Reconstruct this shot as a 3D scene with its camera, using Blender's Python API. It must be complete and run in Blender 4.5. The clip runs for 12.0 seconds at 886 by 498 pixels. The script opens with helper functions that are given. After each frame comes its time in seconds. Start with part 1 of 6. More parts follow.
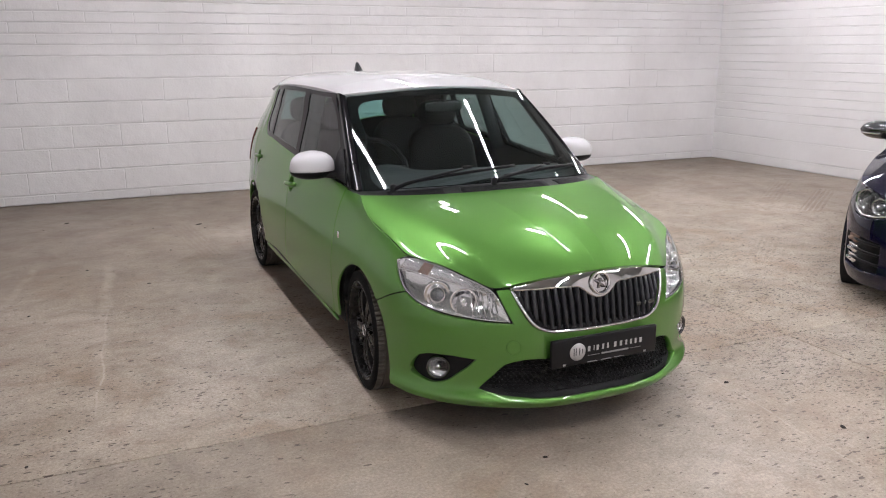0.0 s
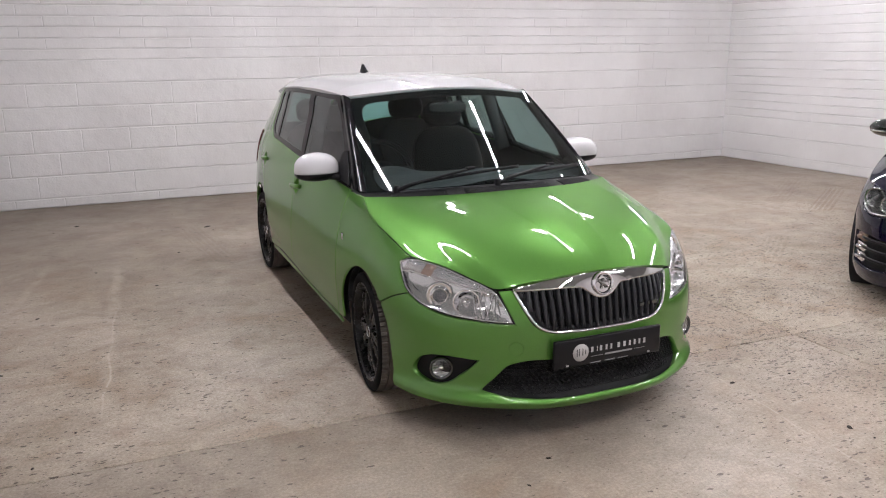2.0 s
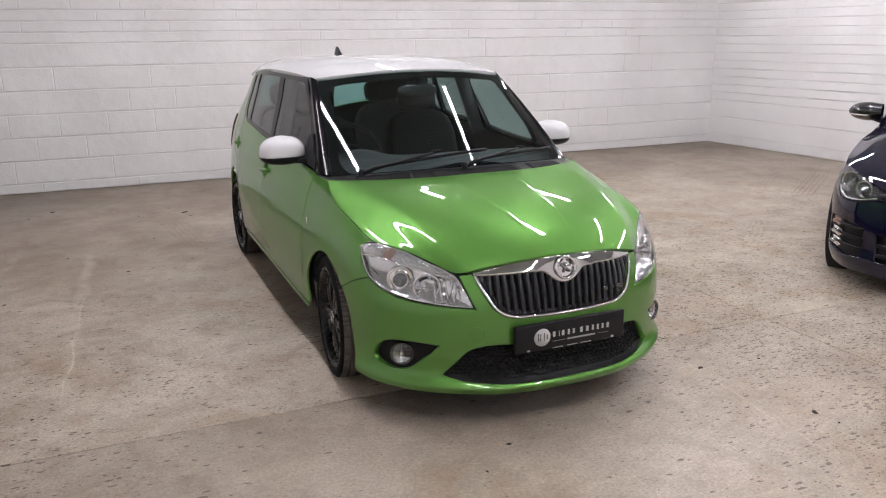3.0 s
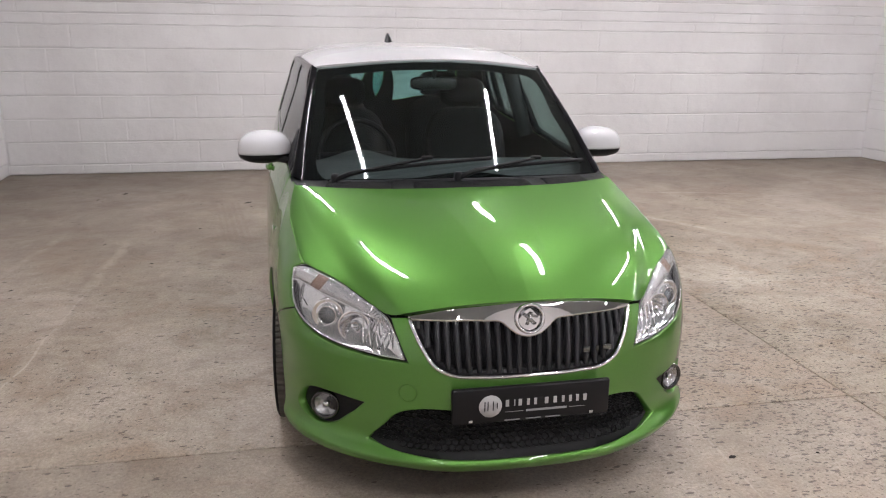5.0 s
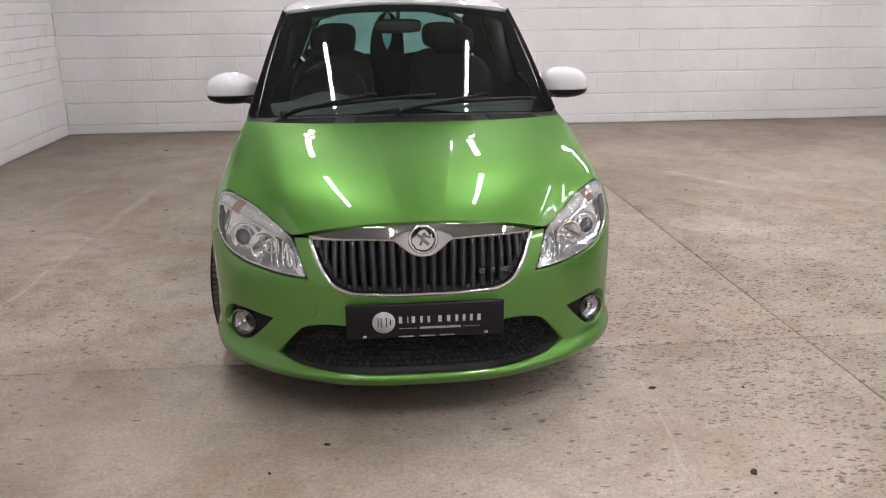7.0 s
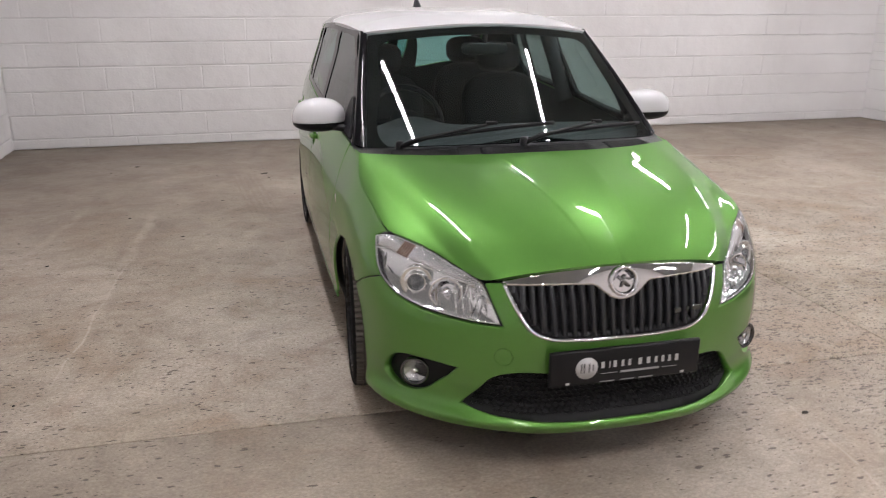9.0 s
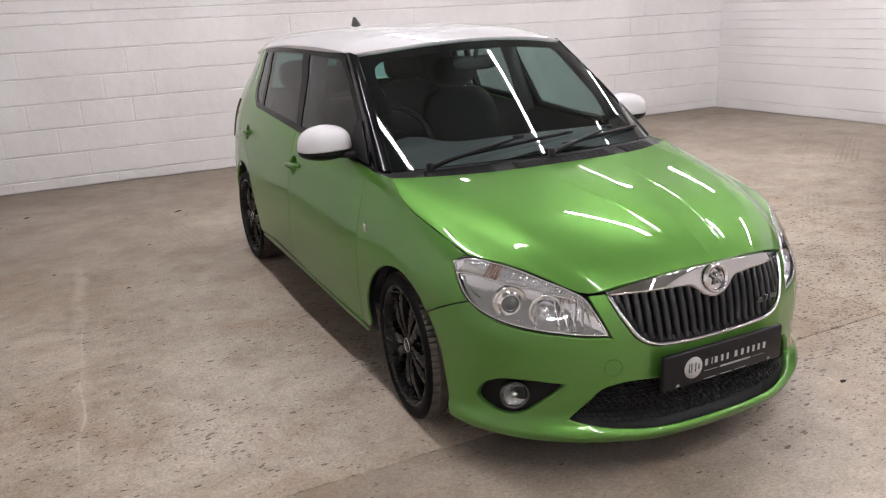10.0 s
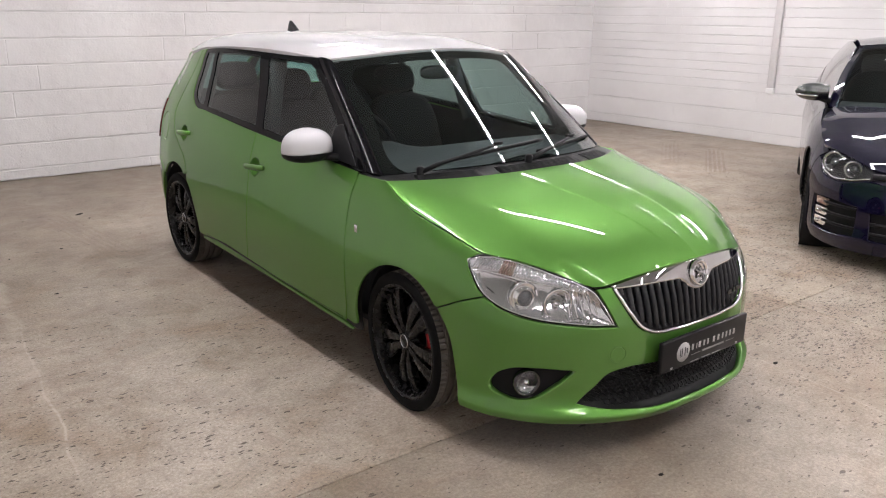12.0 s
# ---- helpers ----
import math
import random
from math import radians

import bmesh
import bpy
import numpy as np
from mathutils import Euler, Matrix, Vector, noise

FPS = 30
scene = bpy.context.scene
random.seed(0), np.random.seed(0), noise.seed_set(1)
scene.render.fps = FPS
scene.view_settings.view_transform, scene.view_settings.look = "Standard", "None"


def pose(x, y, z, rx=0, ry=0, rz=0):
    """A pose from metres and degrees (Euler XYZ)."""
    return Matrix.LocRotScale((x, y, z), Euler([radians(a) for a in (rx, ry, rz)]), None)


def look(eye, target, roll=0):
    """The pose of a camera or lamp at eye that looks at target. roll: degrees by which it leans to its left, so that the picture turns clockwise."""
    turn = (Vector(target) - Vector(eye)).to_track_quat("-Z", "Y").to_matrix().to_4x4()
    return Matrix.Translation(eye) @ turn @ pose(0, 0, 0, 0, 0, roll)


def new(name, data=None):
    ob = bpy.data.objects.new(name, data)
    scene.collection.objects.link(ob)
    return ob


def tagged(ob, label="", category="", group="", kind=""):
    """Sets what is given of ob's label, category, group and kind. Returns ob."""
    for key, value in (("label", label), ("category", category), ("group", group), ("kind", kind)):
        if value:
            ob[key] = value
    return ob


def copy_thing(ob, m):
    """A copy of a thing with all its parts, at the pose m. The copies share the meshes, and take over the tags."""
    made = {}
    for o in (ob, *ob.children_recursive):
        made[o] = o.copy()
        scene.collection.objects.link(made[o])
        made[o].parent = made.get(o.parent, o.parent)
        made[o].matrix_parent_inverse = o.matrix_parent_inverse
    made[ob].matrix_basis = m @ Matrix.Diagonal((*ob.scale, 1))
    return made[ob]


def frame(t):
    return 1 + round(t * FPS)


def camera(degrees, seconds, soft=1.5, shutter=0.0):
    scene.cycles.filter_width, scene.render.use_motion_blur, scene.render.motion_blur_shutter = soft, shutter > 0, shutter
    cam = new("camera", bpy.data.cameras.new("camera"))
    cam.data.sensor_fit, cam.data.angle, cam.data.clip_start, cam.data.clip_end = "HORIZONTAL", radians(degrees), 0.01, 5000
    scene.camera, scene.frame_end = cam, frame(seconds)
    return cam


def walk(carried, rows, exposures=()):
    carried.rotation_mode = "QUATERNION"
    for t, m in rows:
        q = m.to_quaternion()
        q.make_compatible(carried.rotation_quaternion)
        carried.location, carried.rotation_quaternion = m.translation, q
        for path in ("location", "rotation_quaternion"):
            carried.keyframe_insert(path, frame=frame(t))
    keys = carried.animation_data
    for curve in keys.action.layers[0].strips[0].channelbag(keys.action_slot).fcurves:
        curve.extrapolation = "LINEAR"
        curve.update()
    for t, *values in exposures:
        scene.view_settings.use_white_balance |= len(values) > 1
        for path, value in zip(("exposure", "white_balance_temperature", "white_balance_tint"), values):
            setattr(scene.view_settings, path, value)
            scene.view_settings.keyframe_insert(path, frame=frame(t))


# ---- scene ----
cam = camera(58.2, 12.0, 1.1, 0.4)
PATH = [
    (0, (-1.875, -3.402, 1.584), (-1.087, -1.631, 1.094), -0.1),
    (0.5, (-1.873, -3.396, 1.581), (-1.095, -1.621, 1.09), -0.2),
    (1, (-1.874, -3.397, 1.585), (-1.105, -1.618, 1.094), -0.3),
    (1.5, (-1.875, -3.408, 1.592), (-1.111, -1.625, 1.103), -0.4),
    (2, (-1.84, -3.417, 1.585), (-1.078, -1.633, 1.097), -0.6),
    (2.5, (-1.796, -3.435, 1.584), (-1.03, -1.656, 1.084), -0.6),
    (3, (-1.691, -3.432, 1.559), (-0.922, -1.661, 1.039), -0.6),
    (5, (-0.765, -3.029, 1.517), (-0.36, -1.144, 0.983), 0.8),
    (5.5, (-0.533, -3.307, 1.504), (-0.306, -1.41, 0.912), 1.7),
    (6, (-0.298, -3.407, 1.505), (-0.124, -1.504, 0.916), 1.6),
    (6.3, (-0.161, -3.374, 1.428), (0.0, -1.472, 0.83), 1.2),
    (6.5, (-0.134, -3.327, 1.36), (0.013, -1.429, 0.748), 0.3),
    (8.5, (-0.73, -3.112, 1.510), (-0.408, -1.207, 0.992), -0.9),
    (9, (-1.122, -2.951, 1.505), (-0.668, -1.101, 0.896), 0.1),
    (9.5, (-1.555, -2.807, 1.536), (-0.88, -1.027, 0.925), -1.4),
    (10, (-1.862, -2.59, 1.528), (-1.024, -0.87, 0.943), -2.6),
    (10.5, (-2.195, -2.474, 1.543), (-1.165, -0.865, 0.951), -0.7),
    (11, (-2.394, -2.419, 1.56), (-1.281, -0.863, 0.978), 0.1),
    (11.5, (-2.422, -2.41, 1.564), (-1.274, -0.878, 0.987), 0.3),
    (12, (-2.444, -2.409, 1.558), (-1.274, -0.893, 0.982), 0.5),
]
walk(cam, [(t, look(eye, target, roll)) for t, eye, target, roll in PATH],
     [(0, 0.03, 6260, 10), (3, 0.03, 6260, 10), (5, 0.0, 6330, 10), (8.8, 0.0, 6400, 10), (9.5, 0.05, 6420, 10), (10.5, 0.13, 6440, 10), (12, 0.14, 6440, 10)])

# ---- world, light ----
world = bpy.data.worlds.new("world")
scene.world = world
world.use_nodes = True
world.node_tree.nodes["Background"].inputs[0].default_value = (0.6, 0.65, 0.7, 1)
world.node_tree.nodes["Background"].inputs[1].default_value = 0.02
LAMP_POWER = 134.0

# ---- materials ----


def mat(name, color, rough=0.5, metal=0.0, coat=0.0, vary=0.0, scale=20.0, bump=0.0, bump_scale=200.0, ior=1.5, trans=0.0, emit=0.0,
        spec=0.5, coat_rough=0.03, rough_vary=0.0):
    m = bpy.data.materials.new(name)
    m.use_nodes = True
    nt = m.node_tree
    b = nt.nodes["Principled BSDF"]
    b.inputs["Base Color"].default_value = (*color, 1)
    b.inputs["Roughness"].default_value = rough
    b.inputs["Metallic"].default_value = metal
    b.inputs["Coat Weight"].default_value = coat
    b.inputs["Coat Roughness"].default_value = coat_rough
    b.inputs["IOR"].default_value = ior
    b.inputs["Transmission Weight"].default_value = trans
    b.inputs["Specular IOR Level"].default_value = spec
    if emit:
        b.inputs["Emission Color"].default_value = (*color, 1)
        b.inputs["Emission Strength"].default_value = emit
    if vary or bump or rough_vary:
        tc = nt.nodes.new("ShaderNodeTexCoord")
    if vary or rough_vary:
        n = nt.nodes.new("ShaderNodeTexNoise")
        n.inputs["Scale"].default_value = scale
        n.inputs["Detail"].default_value = 6
        nt.links.new(tc.outputs["Object"], n.inputs["Vector"])
    if vary:
        mx = nt.nodes.new("ShaderNodeMix")
        mx.data_type = "RGBA"
        mx.inputs["A"].default_value = (*[c * (1 - vary) for c in color], 1)
        mx.inputs["B"].default_value = (*[min(1, c * (1 + vary)) for c in color], 1)
        nt.links.new(n.outputs["Fac"], mx.inputs["Factor"])
        nt.links.new(mx.outputs["Result"], b.inputs["Base Color"])
    if rough_vary:
        mr = nt.nodes.new("ShaderNodeMapRange")
        mr.inputs["To Min"].default_value = max(0, rough - rough_vary)
        mr.inputs["To Max"].default_value = rough + rough_vary
        nt.links.new(n.outputs["Fac"], mr.inputs["Value"])
        nt.links.new(mr.outputs["Result"], b.inputs["Roughness"])
    if bump:
        n2 = nt.nodes.new("ShaderNodeTexNoise")
        n2.inputs["Scale"].default_value = bump_scale
        n2.inputs["Detail"].default_value = 4
        nt.links.new(tc.outputs["Object"], n2.inputs["Vector"])
        bp = nt.nodes.new("ShaderNodeBump")
        bp.inputs["Strength"].default_value = bump
        bp.inputs["Distance"].default_value = 0.004
        nt.links.new(n2.outputs["Fac"], bp.inputs["Height"])
        nt.links.new(bp.outputs["Normal"], b.inputs["Normal"])
    return m


def clear_glass(name, tint, rough=0.0, gloss=0.06):
    """Thin glass: a Fresnel-weighted mirror over a tinted clear sheet."""
    m = bpy.data.materials.new(name)
    m.use_nodes = True
    nt = m.node_tree
    nt.nodes.remove(nt.nodes["Principled BSDF"])
    out = nt.nodes["Material Output"]
    tr = nt.nodes.new("ShaderNodeBsdfTransparent")
    tr.inputs[0].default_value = (*tint, 1)
    gl = nt.nodes.new("ShaderNodeBsdfGlossy")
    gl.inputs["Roughness"].default_value = rough
    lw = nt.nodes.new("ShaderNodeLayerWeight")
    lw.inputs["Blend"].default_value = 0.5
    pw = nt.nodes.new("ShaderNodeMath")
    pw.operation = "POWER"
    pw.inputs[1].default_value = 4.0
    nt.links.new(lw.outputs["Facing"], pw.inputs[0])
    fr = nt.nodes.new("ShaderNodeMath")
    fr.operation = "MULTIPLY_ADD"
    fr.inputs[1].default_value, fr.inputs[2].default_value = 0.85, gloss
    nt.links.new(pw.outputs[0], fr.inputs[0])
    mx = nt.nodes.new("ShaderNodeMixShader")
    nt.links.new(fr.outputs[0], mx.inputs[0])
    nt.links.new(tr.outputs[0], mx.inputs[1])
    nt.links.new(gl.outputs[0], mx.inputs[2])
    nt.links.new(mx.outputs[0], out.inputs["Surface"])
    return m


def painted_block(name):
    """Thick white masonry paint over rough block: pitted relief, faint grime, slight block-to-block tone."""
    m = mat(name, (0.78, 0.765, 0.76), rough=0.55)
    nt = m.node_tree
    b = nt.nodes["Principled BSDF"]
    geo = nt.nodes.new("ShaderNodeNewGeometry")
    info = nt.nodes.new("ShaderNodeObjectInfo")
    big = nt.nodes.new("ShaderNodeTexNoise")
    big.inputs["Scale"].default_value = 1.3
    big.inputs["Detail"].default_value = 5
    fine = nt.nodes.new("ShaderNodeTexNoise")
    fine.inputs["Scale"].default_value = 55
    fine.inputs["Detail"].default_value = 6
    mid = nt.nodes.new("ShaderNodeTexNoise")
    mid.inputs["Scale"].default_value = 9
    mid.inputs["Detail"].default_value = 4
    for n in (big, fine, mid):
        nt.links.new(geo.outputs["Position"], n.inputs["Vector"])
    ramp = nt.nodes.new("ShaderNodeValToRGB")
    ramp.color_ramp.elements[0].position, ramp.color_ramp.elements[1].position = 0.3, 0.65
    ramp.color_ramp.elements[0].color = (0.68, 0.665, 0.66, 1)
    ramp.color_ramp.elements[1].color = (0.76, 0.75, 0.745, 1)
    nt.links.new(big.outputs["Fac"], ramp.inputs["Fac"])
    tone = nt.nodes.new("ShaderNodeMapRange")
    tone.inputs["To Min"].default_value, tone.inputs["To Max"].default_value = 0.992, 1.006
    nt.links.new(info.outputs["Random"], tone.inputs["Value"])
    mul = nt.nodes.new("ShaderNodeMix")
    mul.data_type, mul.blend_type = "RGBA", "MULTIPLY"
    mul.inputs["Factor"].default_value = 1
    nt.links.new(ramp.outputs["Color"], mul.inputs["A"])
    nt.links.new(tone.outputs["Result"], mul.inputs["B"])
    nt.links.new(mul.outputs["Result"], b.inputs["Base Color"])
    add = nt.nodes.new("ShaderNodeMath")
    add.operation = "MULTIPLY_ADD"
    add.inputs[1].default_value = 0.35
    nt.links.new(fine.outputs["Fac"], add.inputs[0])
    nt.links.new(mid.outputs["Fac"], add.inputs[2])
    bp = nt.nodes.new("ShaderNodeBump")
    bp.inputs["Strength"].default_value = 0.55
    bp.inputs["Distance"].default_value = 0.012
    nt.links.new(add.outputs[0], bp.inputs["Height"])
    nt.links.new(bp.outputs["Normal"], b.inputs["Normal"])
    return m


# x, y, turn, length, width, strength
TYRE_PRINTS = [(5.2, 2.62, 35, 1.6, 0.22, 0.75), (5.25, 3.25, 37, 1.5, 0.22, 0.5), (3.55, 3.95, 33, 0.9, 0.2, 0.6), (3.1, 1.3, 40, 0.9, 0.2, 0.35),
               (1.55, 0.26, 2, 0.7, 0.05, 0.6), (-1.12, 3.5, 96, 1.7, 0.22, 0.35), (-1.45, 4.9, 112, 0.9, 0.2, 0.3)]
# pale scrapes: x, y, turn, length, width, strength
SCRAPES = [(-1.84, 1.75, 87, 2.9, 0.10, 0.42), (-1.86, 1.1, 86, 1.9, 0.016, 0.7), (0.84, -0.93, 85, 1.3, 0.014, 0.55), (2.55, 2.8, -58, 1.0, 0.10, 0.5),
           (3.3, 4.0, -12, 1.1, 0.07, 0.4), (-2.35, 2.6, 80, 1.3, 0.08, 0.3)]


def concrete_floor(name):
    """Old power-floated concrete: brown and grey patches, pits in short dashes, light scuffs, faint tyre marks."""
    m = mat(name, (0.3, 0.28, 0.25), rough=0.5)
    nt = m.node_tree
    b = nt.nodes["Principled BSDF"]
    geo = nt.nodes.new("ShaderNodeNewGeometry")

    def noise_at(scale, detail, stretch=(1, 1, 1), rough=0.55, offset=(0, 0, 0), distort=0.0):
        mp = nt.nodes.new("ShaderNodeMapping")
        mp.inputs["Scale"].default_value = stretch
        mp.inputs["Location"].default_value = offset
        nt.links.new(geo.outputs["Position"], mp.inputs["Vector"])
        n = nt.nodes.new("ShaderNodeTexNoise")
        n.inputs["Scale"].default_value = scale
        n.inputs["Detail"].default_value = detail
        n.inputs["Roughness"].default_value = rough
        n.inputs["Distortion"].default_value = distort
        nt.links.new(mp.outputs["Vector"], n.inputs["Vector"])
        return n.outputs["Fac"]

    def ramp(fac, stops):
        r = nt.nodes.new("ShaderNodeValToRGB")
        while len(r.color_ramp.elements) < len(stops):
            r.color_ramp.elements.new(0.5)
        for e, (p, c) in zip(r.color_ramp.elements, stops):
            e.position, e.color = p, (*c, 1)
        nt.links.new(fac, r.inputs["Fac"])
        return r.outputs["Color"]

    def mixed(a, c, fac, kind="MIX"):
        x = nt.nodes.new("ShaderNodeMix")
        x.data_type, x.blend_type = "RGBA", kind
        for sock, v in (("A", a), ("B", c), ("Factor", fac)):
            if isinstance(v, (tuple, float, int)):
                x.inputs[sock].default_value = (*v, 1) if isinstance(v, tuple) else v
            else:
                nt.links.new(v, x.inputs[sock])
        return x.outputs["Result"]

    base = ramp(noise_at(0.55, 6, rough=0.6, distort=0.4), [(0.32, (0.285, 0.240, 0.190)), (0.5, (0.388, 0.336, 0.274)), (0.68, (0.480, 0.430, 0.368))])
    patch = ramp(noise_at(3.2, 8, rough=0.68, distort=0.8), [(0.3, (0.74, 0.70, 0.65)), (0.52, (1, 1, 1)), (0.72, (1.13, 1.12, 1.10))])
    col = mixed(base, patch, 1.0, "MULTIPLY")
    rust = ramp(noise_at(1.7, 7, rough=0.7, offset=(4, 2, 0), distort=1.0), [(0.48, (0, 0, 0)), (0.72, (0.6, 0.6, 0.6))])
    col = mixed(col, (0.29, 0.20, 0.13), rust)
    fine = ramp(noise_at(75, 6, rough=0.8), [(0.3, (0.58, 0.57, 0.56)), (0.7, (1.34, 1.34, 1.34))])
    col = mixed(col, fine, 1.0, "MULTIPLY")
    grain = ramp(noise_at(14, 6, stretch=(0.7, 1.2, 1), rough=0.75, offset=(3, 1, 0), distort=0.6), [(0.32, (0.87, 0.85, 0.83)), (0.66, (1.09, 1.085, 1.08))])
    col = mixed(col, grain, 1.0, "MULTIPLY")
    # dimmer light towards the back wall, painted into the colour with a ragged edge
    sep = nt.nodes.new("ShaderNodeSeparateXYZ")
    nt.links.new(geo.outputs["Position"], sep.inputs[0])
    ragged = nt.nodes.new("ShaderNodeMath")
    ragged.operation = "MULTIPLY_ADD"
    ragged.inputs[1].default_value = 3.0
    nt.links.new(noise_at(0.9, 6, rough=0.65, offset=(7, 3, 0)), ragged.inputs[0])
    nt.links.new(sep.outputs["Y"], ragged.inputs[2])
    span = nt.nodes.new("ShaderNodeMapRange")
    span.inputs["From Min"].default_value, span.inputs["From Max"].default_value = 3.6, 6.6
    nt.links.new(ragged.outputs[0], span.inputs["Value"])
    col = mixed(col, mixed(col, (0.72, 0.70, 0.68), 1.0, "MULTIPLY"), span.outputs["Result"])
    scuff = ramp(noise_at(7, 6, stretch=(0.25, 1.4, 1), rough=0.75, offset=(1, 7, 0), distort=0.5), [(0.62, (0, 0, 0)), (0.78, (0.45, 0.45, 0.45))])
    col = mixed(col, (0.50, 0.475, 0.44), scuff)
    # brown tyre prints: bundles of fine parallel lines
    def math_of(kind, p, q):
        n = nt.nodes.new("ShaderNodeMath")
        n.operation, n.use_clamp = kind, kind == "MULTIPLY"
        for sock, v in zip(n.inputs, (p, q)):
            if isinstance(v, (int, float)):
                sock.default_value = v
            else:
                nt.links.new(v, sock)
        return n.outputs[0]

    worn = ramp(noise_at(9, 5, rough=0.7, offset=(5, 5, 0)), [(0.36, (0, 0, 0)), (0.58, (1, 1, 1))])
    for x, y, turn, length, width, dark in TYRE_PRINTS:
        mp = nt.nodes.new("ShaderNodeMapping")
        mp.vector_type = "TEXTURE"
        mp.inputs["Location"].default_value = (x, y, 0)
        mp.inputs["Rotation"].default_value = (0, 0, radians(turn))
        mp.inputs["Scale"].default_value = (length / 2, width / 2, 1)
        nt.links.new(geo.outputs["Position"], mp.inputs["Vector"])
        axes = nt.nodes.new("ShaderNodeSeparateXYZ")
        nt.links.new(mp.outputs["Vector"], axes.inputs[0])
        box = 1.0
        for k in (0, 1):
            near = nt.nodes.new("ShaderNodeMapRange")
            near.inputs["From Min"].default_value, near.inputs["From Max"].default_value = 1.0, 0.75 if k == 0 else 0.9
            nt.links.new(math_of("ABSOLUTE", axes.outputs[k], 0), near.inputs["Value"])
            box = math_of("MULTIPLY", near.outputs["Result"], box)
        lines = math_of("SINE", math_of("MULTIPLY_ADD", axes.outputs[1], 15.0), 0)
        lines = math_of("GREATER_THAN", lines, -0.2)
        col = mixed(col, (0.20, 0.135, 0.09), math_of("MULTIPLY", math_of("MULTIPLY", math_of("MULTIPLY", box, lines), worn), dark))
    for x, y, turn, length, width, pale in SCRAPES:
        mp = nt.nodes.new("ShaderNodeMapping")
        mp.vector_type = "TEXTURE"
        mp.inputs["Location"].default_value = (x, y, 0)
        mp.inputs["Rotation"].default_value = (0, 0, radians(turn))
        mp.inputs["Scale"].default_value = (length / 2, width / 2, 1)
        sway = nt.nodes.new("ShaderNodeVectorMath")
        sway.operation = "MULTIPLY_ADD"
        sway.inputs[1].default_value = (0.09, 0.09, 0)
        wave = nt.nodes.new("ShaderNodeTexNoise")
        wave.inputs["Scale"].default_value = 2.2
        nt.links.new(geo.outputs["Position"], wave.inputs["Vector"])
        nt.links.new(wave.outputs["Color"], sway.inputs[0])
        nt.links.new(geo.outputs["Position"], sway.inputs[2])
        nt.links.new(sway.outputs[0], mp.inputs["Vector"])
        axes = nt.nodes.new("ShaderNodeSeparateXYZ")
        nt.links.new(mp.outputs["Vector"], axes.inputs[0])
        box = pale
        for k in (0, 1):
            near = nt.nodes.new("ShaderNodeMapRange")
            near.inputs["From Min"].default_value, near.inputs["From Max"].default_value = 1.0, 0.6 if k == 0 else 0.25
            nt.links.new(math_of("ABSOLUTE", axes.outputs[k], 0), near.inputs["Value"])
            box = math_of("MULTIPLY", near.outputs["Result"], box)
        col = mixed(col, (0.56, 0.50, 0.43), math_of("MULTIPLY", box, worn))
    # short dark pits, thick on the ground in some areas and rare in front of the nose
    far = nt.nodes.new("ShaderNodeVectorMath")
    far.operation = "DISTANCE"
    far.inputs[1].default_value = (-0.45, -1.3, 0)
    nt.links.new(geo.outputs["Position"], far.inputs[0])
    away = nt.nodes.new("ShaderNodeMapRange")
    away.inputs["From Min"].default_value, away.inputs["From Max"].default_value = 0.75, 1.8
    away.inputs["To Min"].default_value, away.inputs["To Max"].default_value = 0.05, 0.66
    nt.links.new(far.outputs["Value"], away.inputs["Value"])
    fade = nt.nodes.new("ShaderNodeMapRange")
    fade.inputs["From Min"].default_value, fade.inputs["From Max"].default_value = 0.2, 2.6
    fade.inputs["To Min"].default_value, fade.inputs["To Max"].default_value = 1.0, 0.12
    nt.links.new(sep.outputs["Y"], fade.inputs["Value"])
    thick = ramp(noise_at(1.6, 4, offset=(2, -3, 0)), [(0.34, (0.15, 0.15, 0.15)), (0.52, (1, 1, 1))])
    dense = math_of("MULTIPLY", math_of("MULTIPLY", away.outputs["Result"], fade.outputs["Result"]), thick)
    side = nt.nodes.new("ShaderNodeMapRange")
    side.inputs["From Min"].default_value, side.inputs["From Max"].default_value = -0.8, 0.9
    side.inputs["To Min"].default_value, side.inputs["To Max"].default_value = 0.32, 1.0
    nt.links.new(sep.outputs["X"], side.inputs["Value"])
    dense = math_of("MULTIPLY", dense, side.outputs["Result"])
    pit_mask = None
    for scale, stretch, turn, reach in ((46, (0.62, 1.5, 1), 12, 0.34), (100, (0.7, 1.3, 1), -20, 0.30)):
        mp = nt.nodes.new("ShaderNodeMapping")
        mp.inputs["Scale"].default_value = stretch
        mp.inputs["Rotation"].default_value = (0, 0, radians(turn))
        nt.links.new(geo.outputs["Position"], mp.inputs["Vector"])
        bend = nt.nodes.new("ShaderNodeTexNoise")
        bend.inputs["Scale"].default_value = 30
        nt.links.new(geo.outputs["Position"], bend.inputs["Vector"])
        wob = nt.nodes.new("ShaderNodeVectorMath")
        wob.operation = "MULTIPLY_ADD"
        wob.inputs[1].default_value = (0.03, 0.03, 0)
        nt.links.new(bend.outputs["Color"], wob.inputs[0])
        nt.links.new(mp.outputs["Vector"], wob.inputs[2])
        cell = nt.nodes.new("ShaderNodeTexVoronoi")
        cell.inputs["Scale"].default_value = scale
        nt.links.new(wob.outputs[0], cell.inputs["Vector"])
        rgb = nt.nodes.new("ShaderNodeSeparateColor")
        nt.links.new(cell.outputs["Color"], rgb.inputs[0])
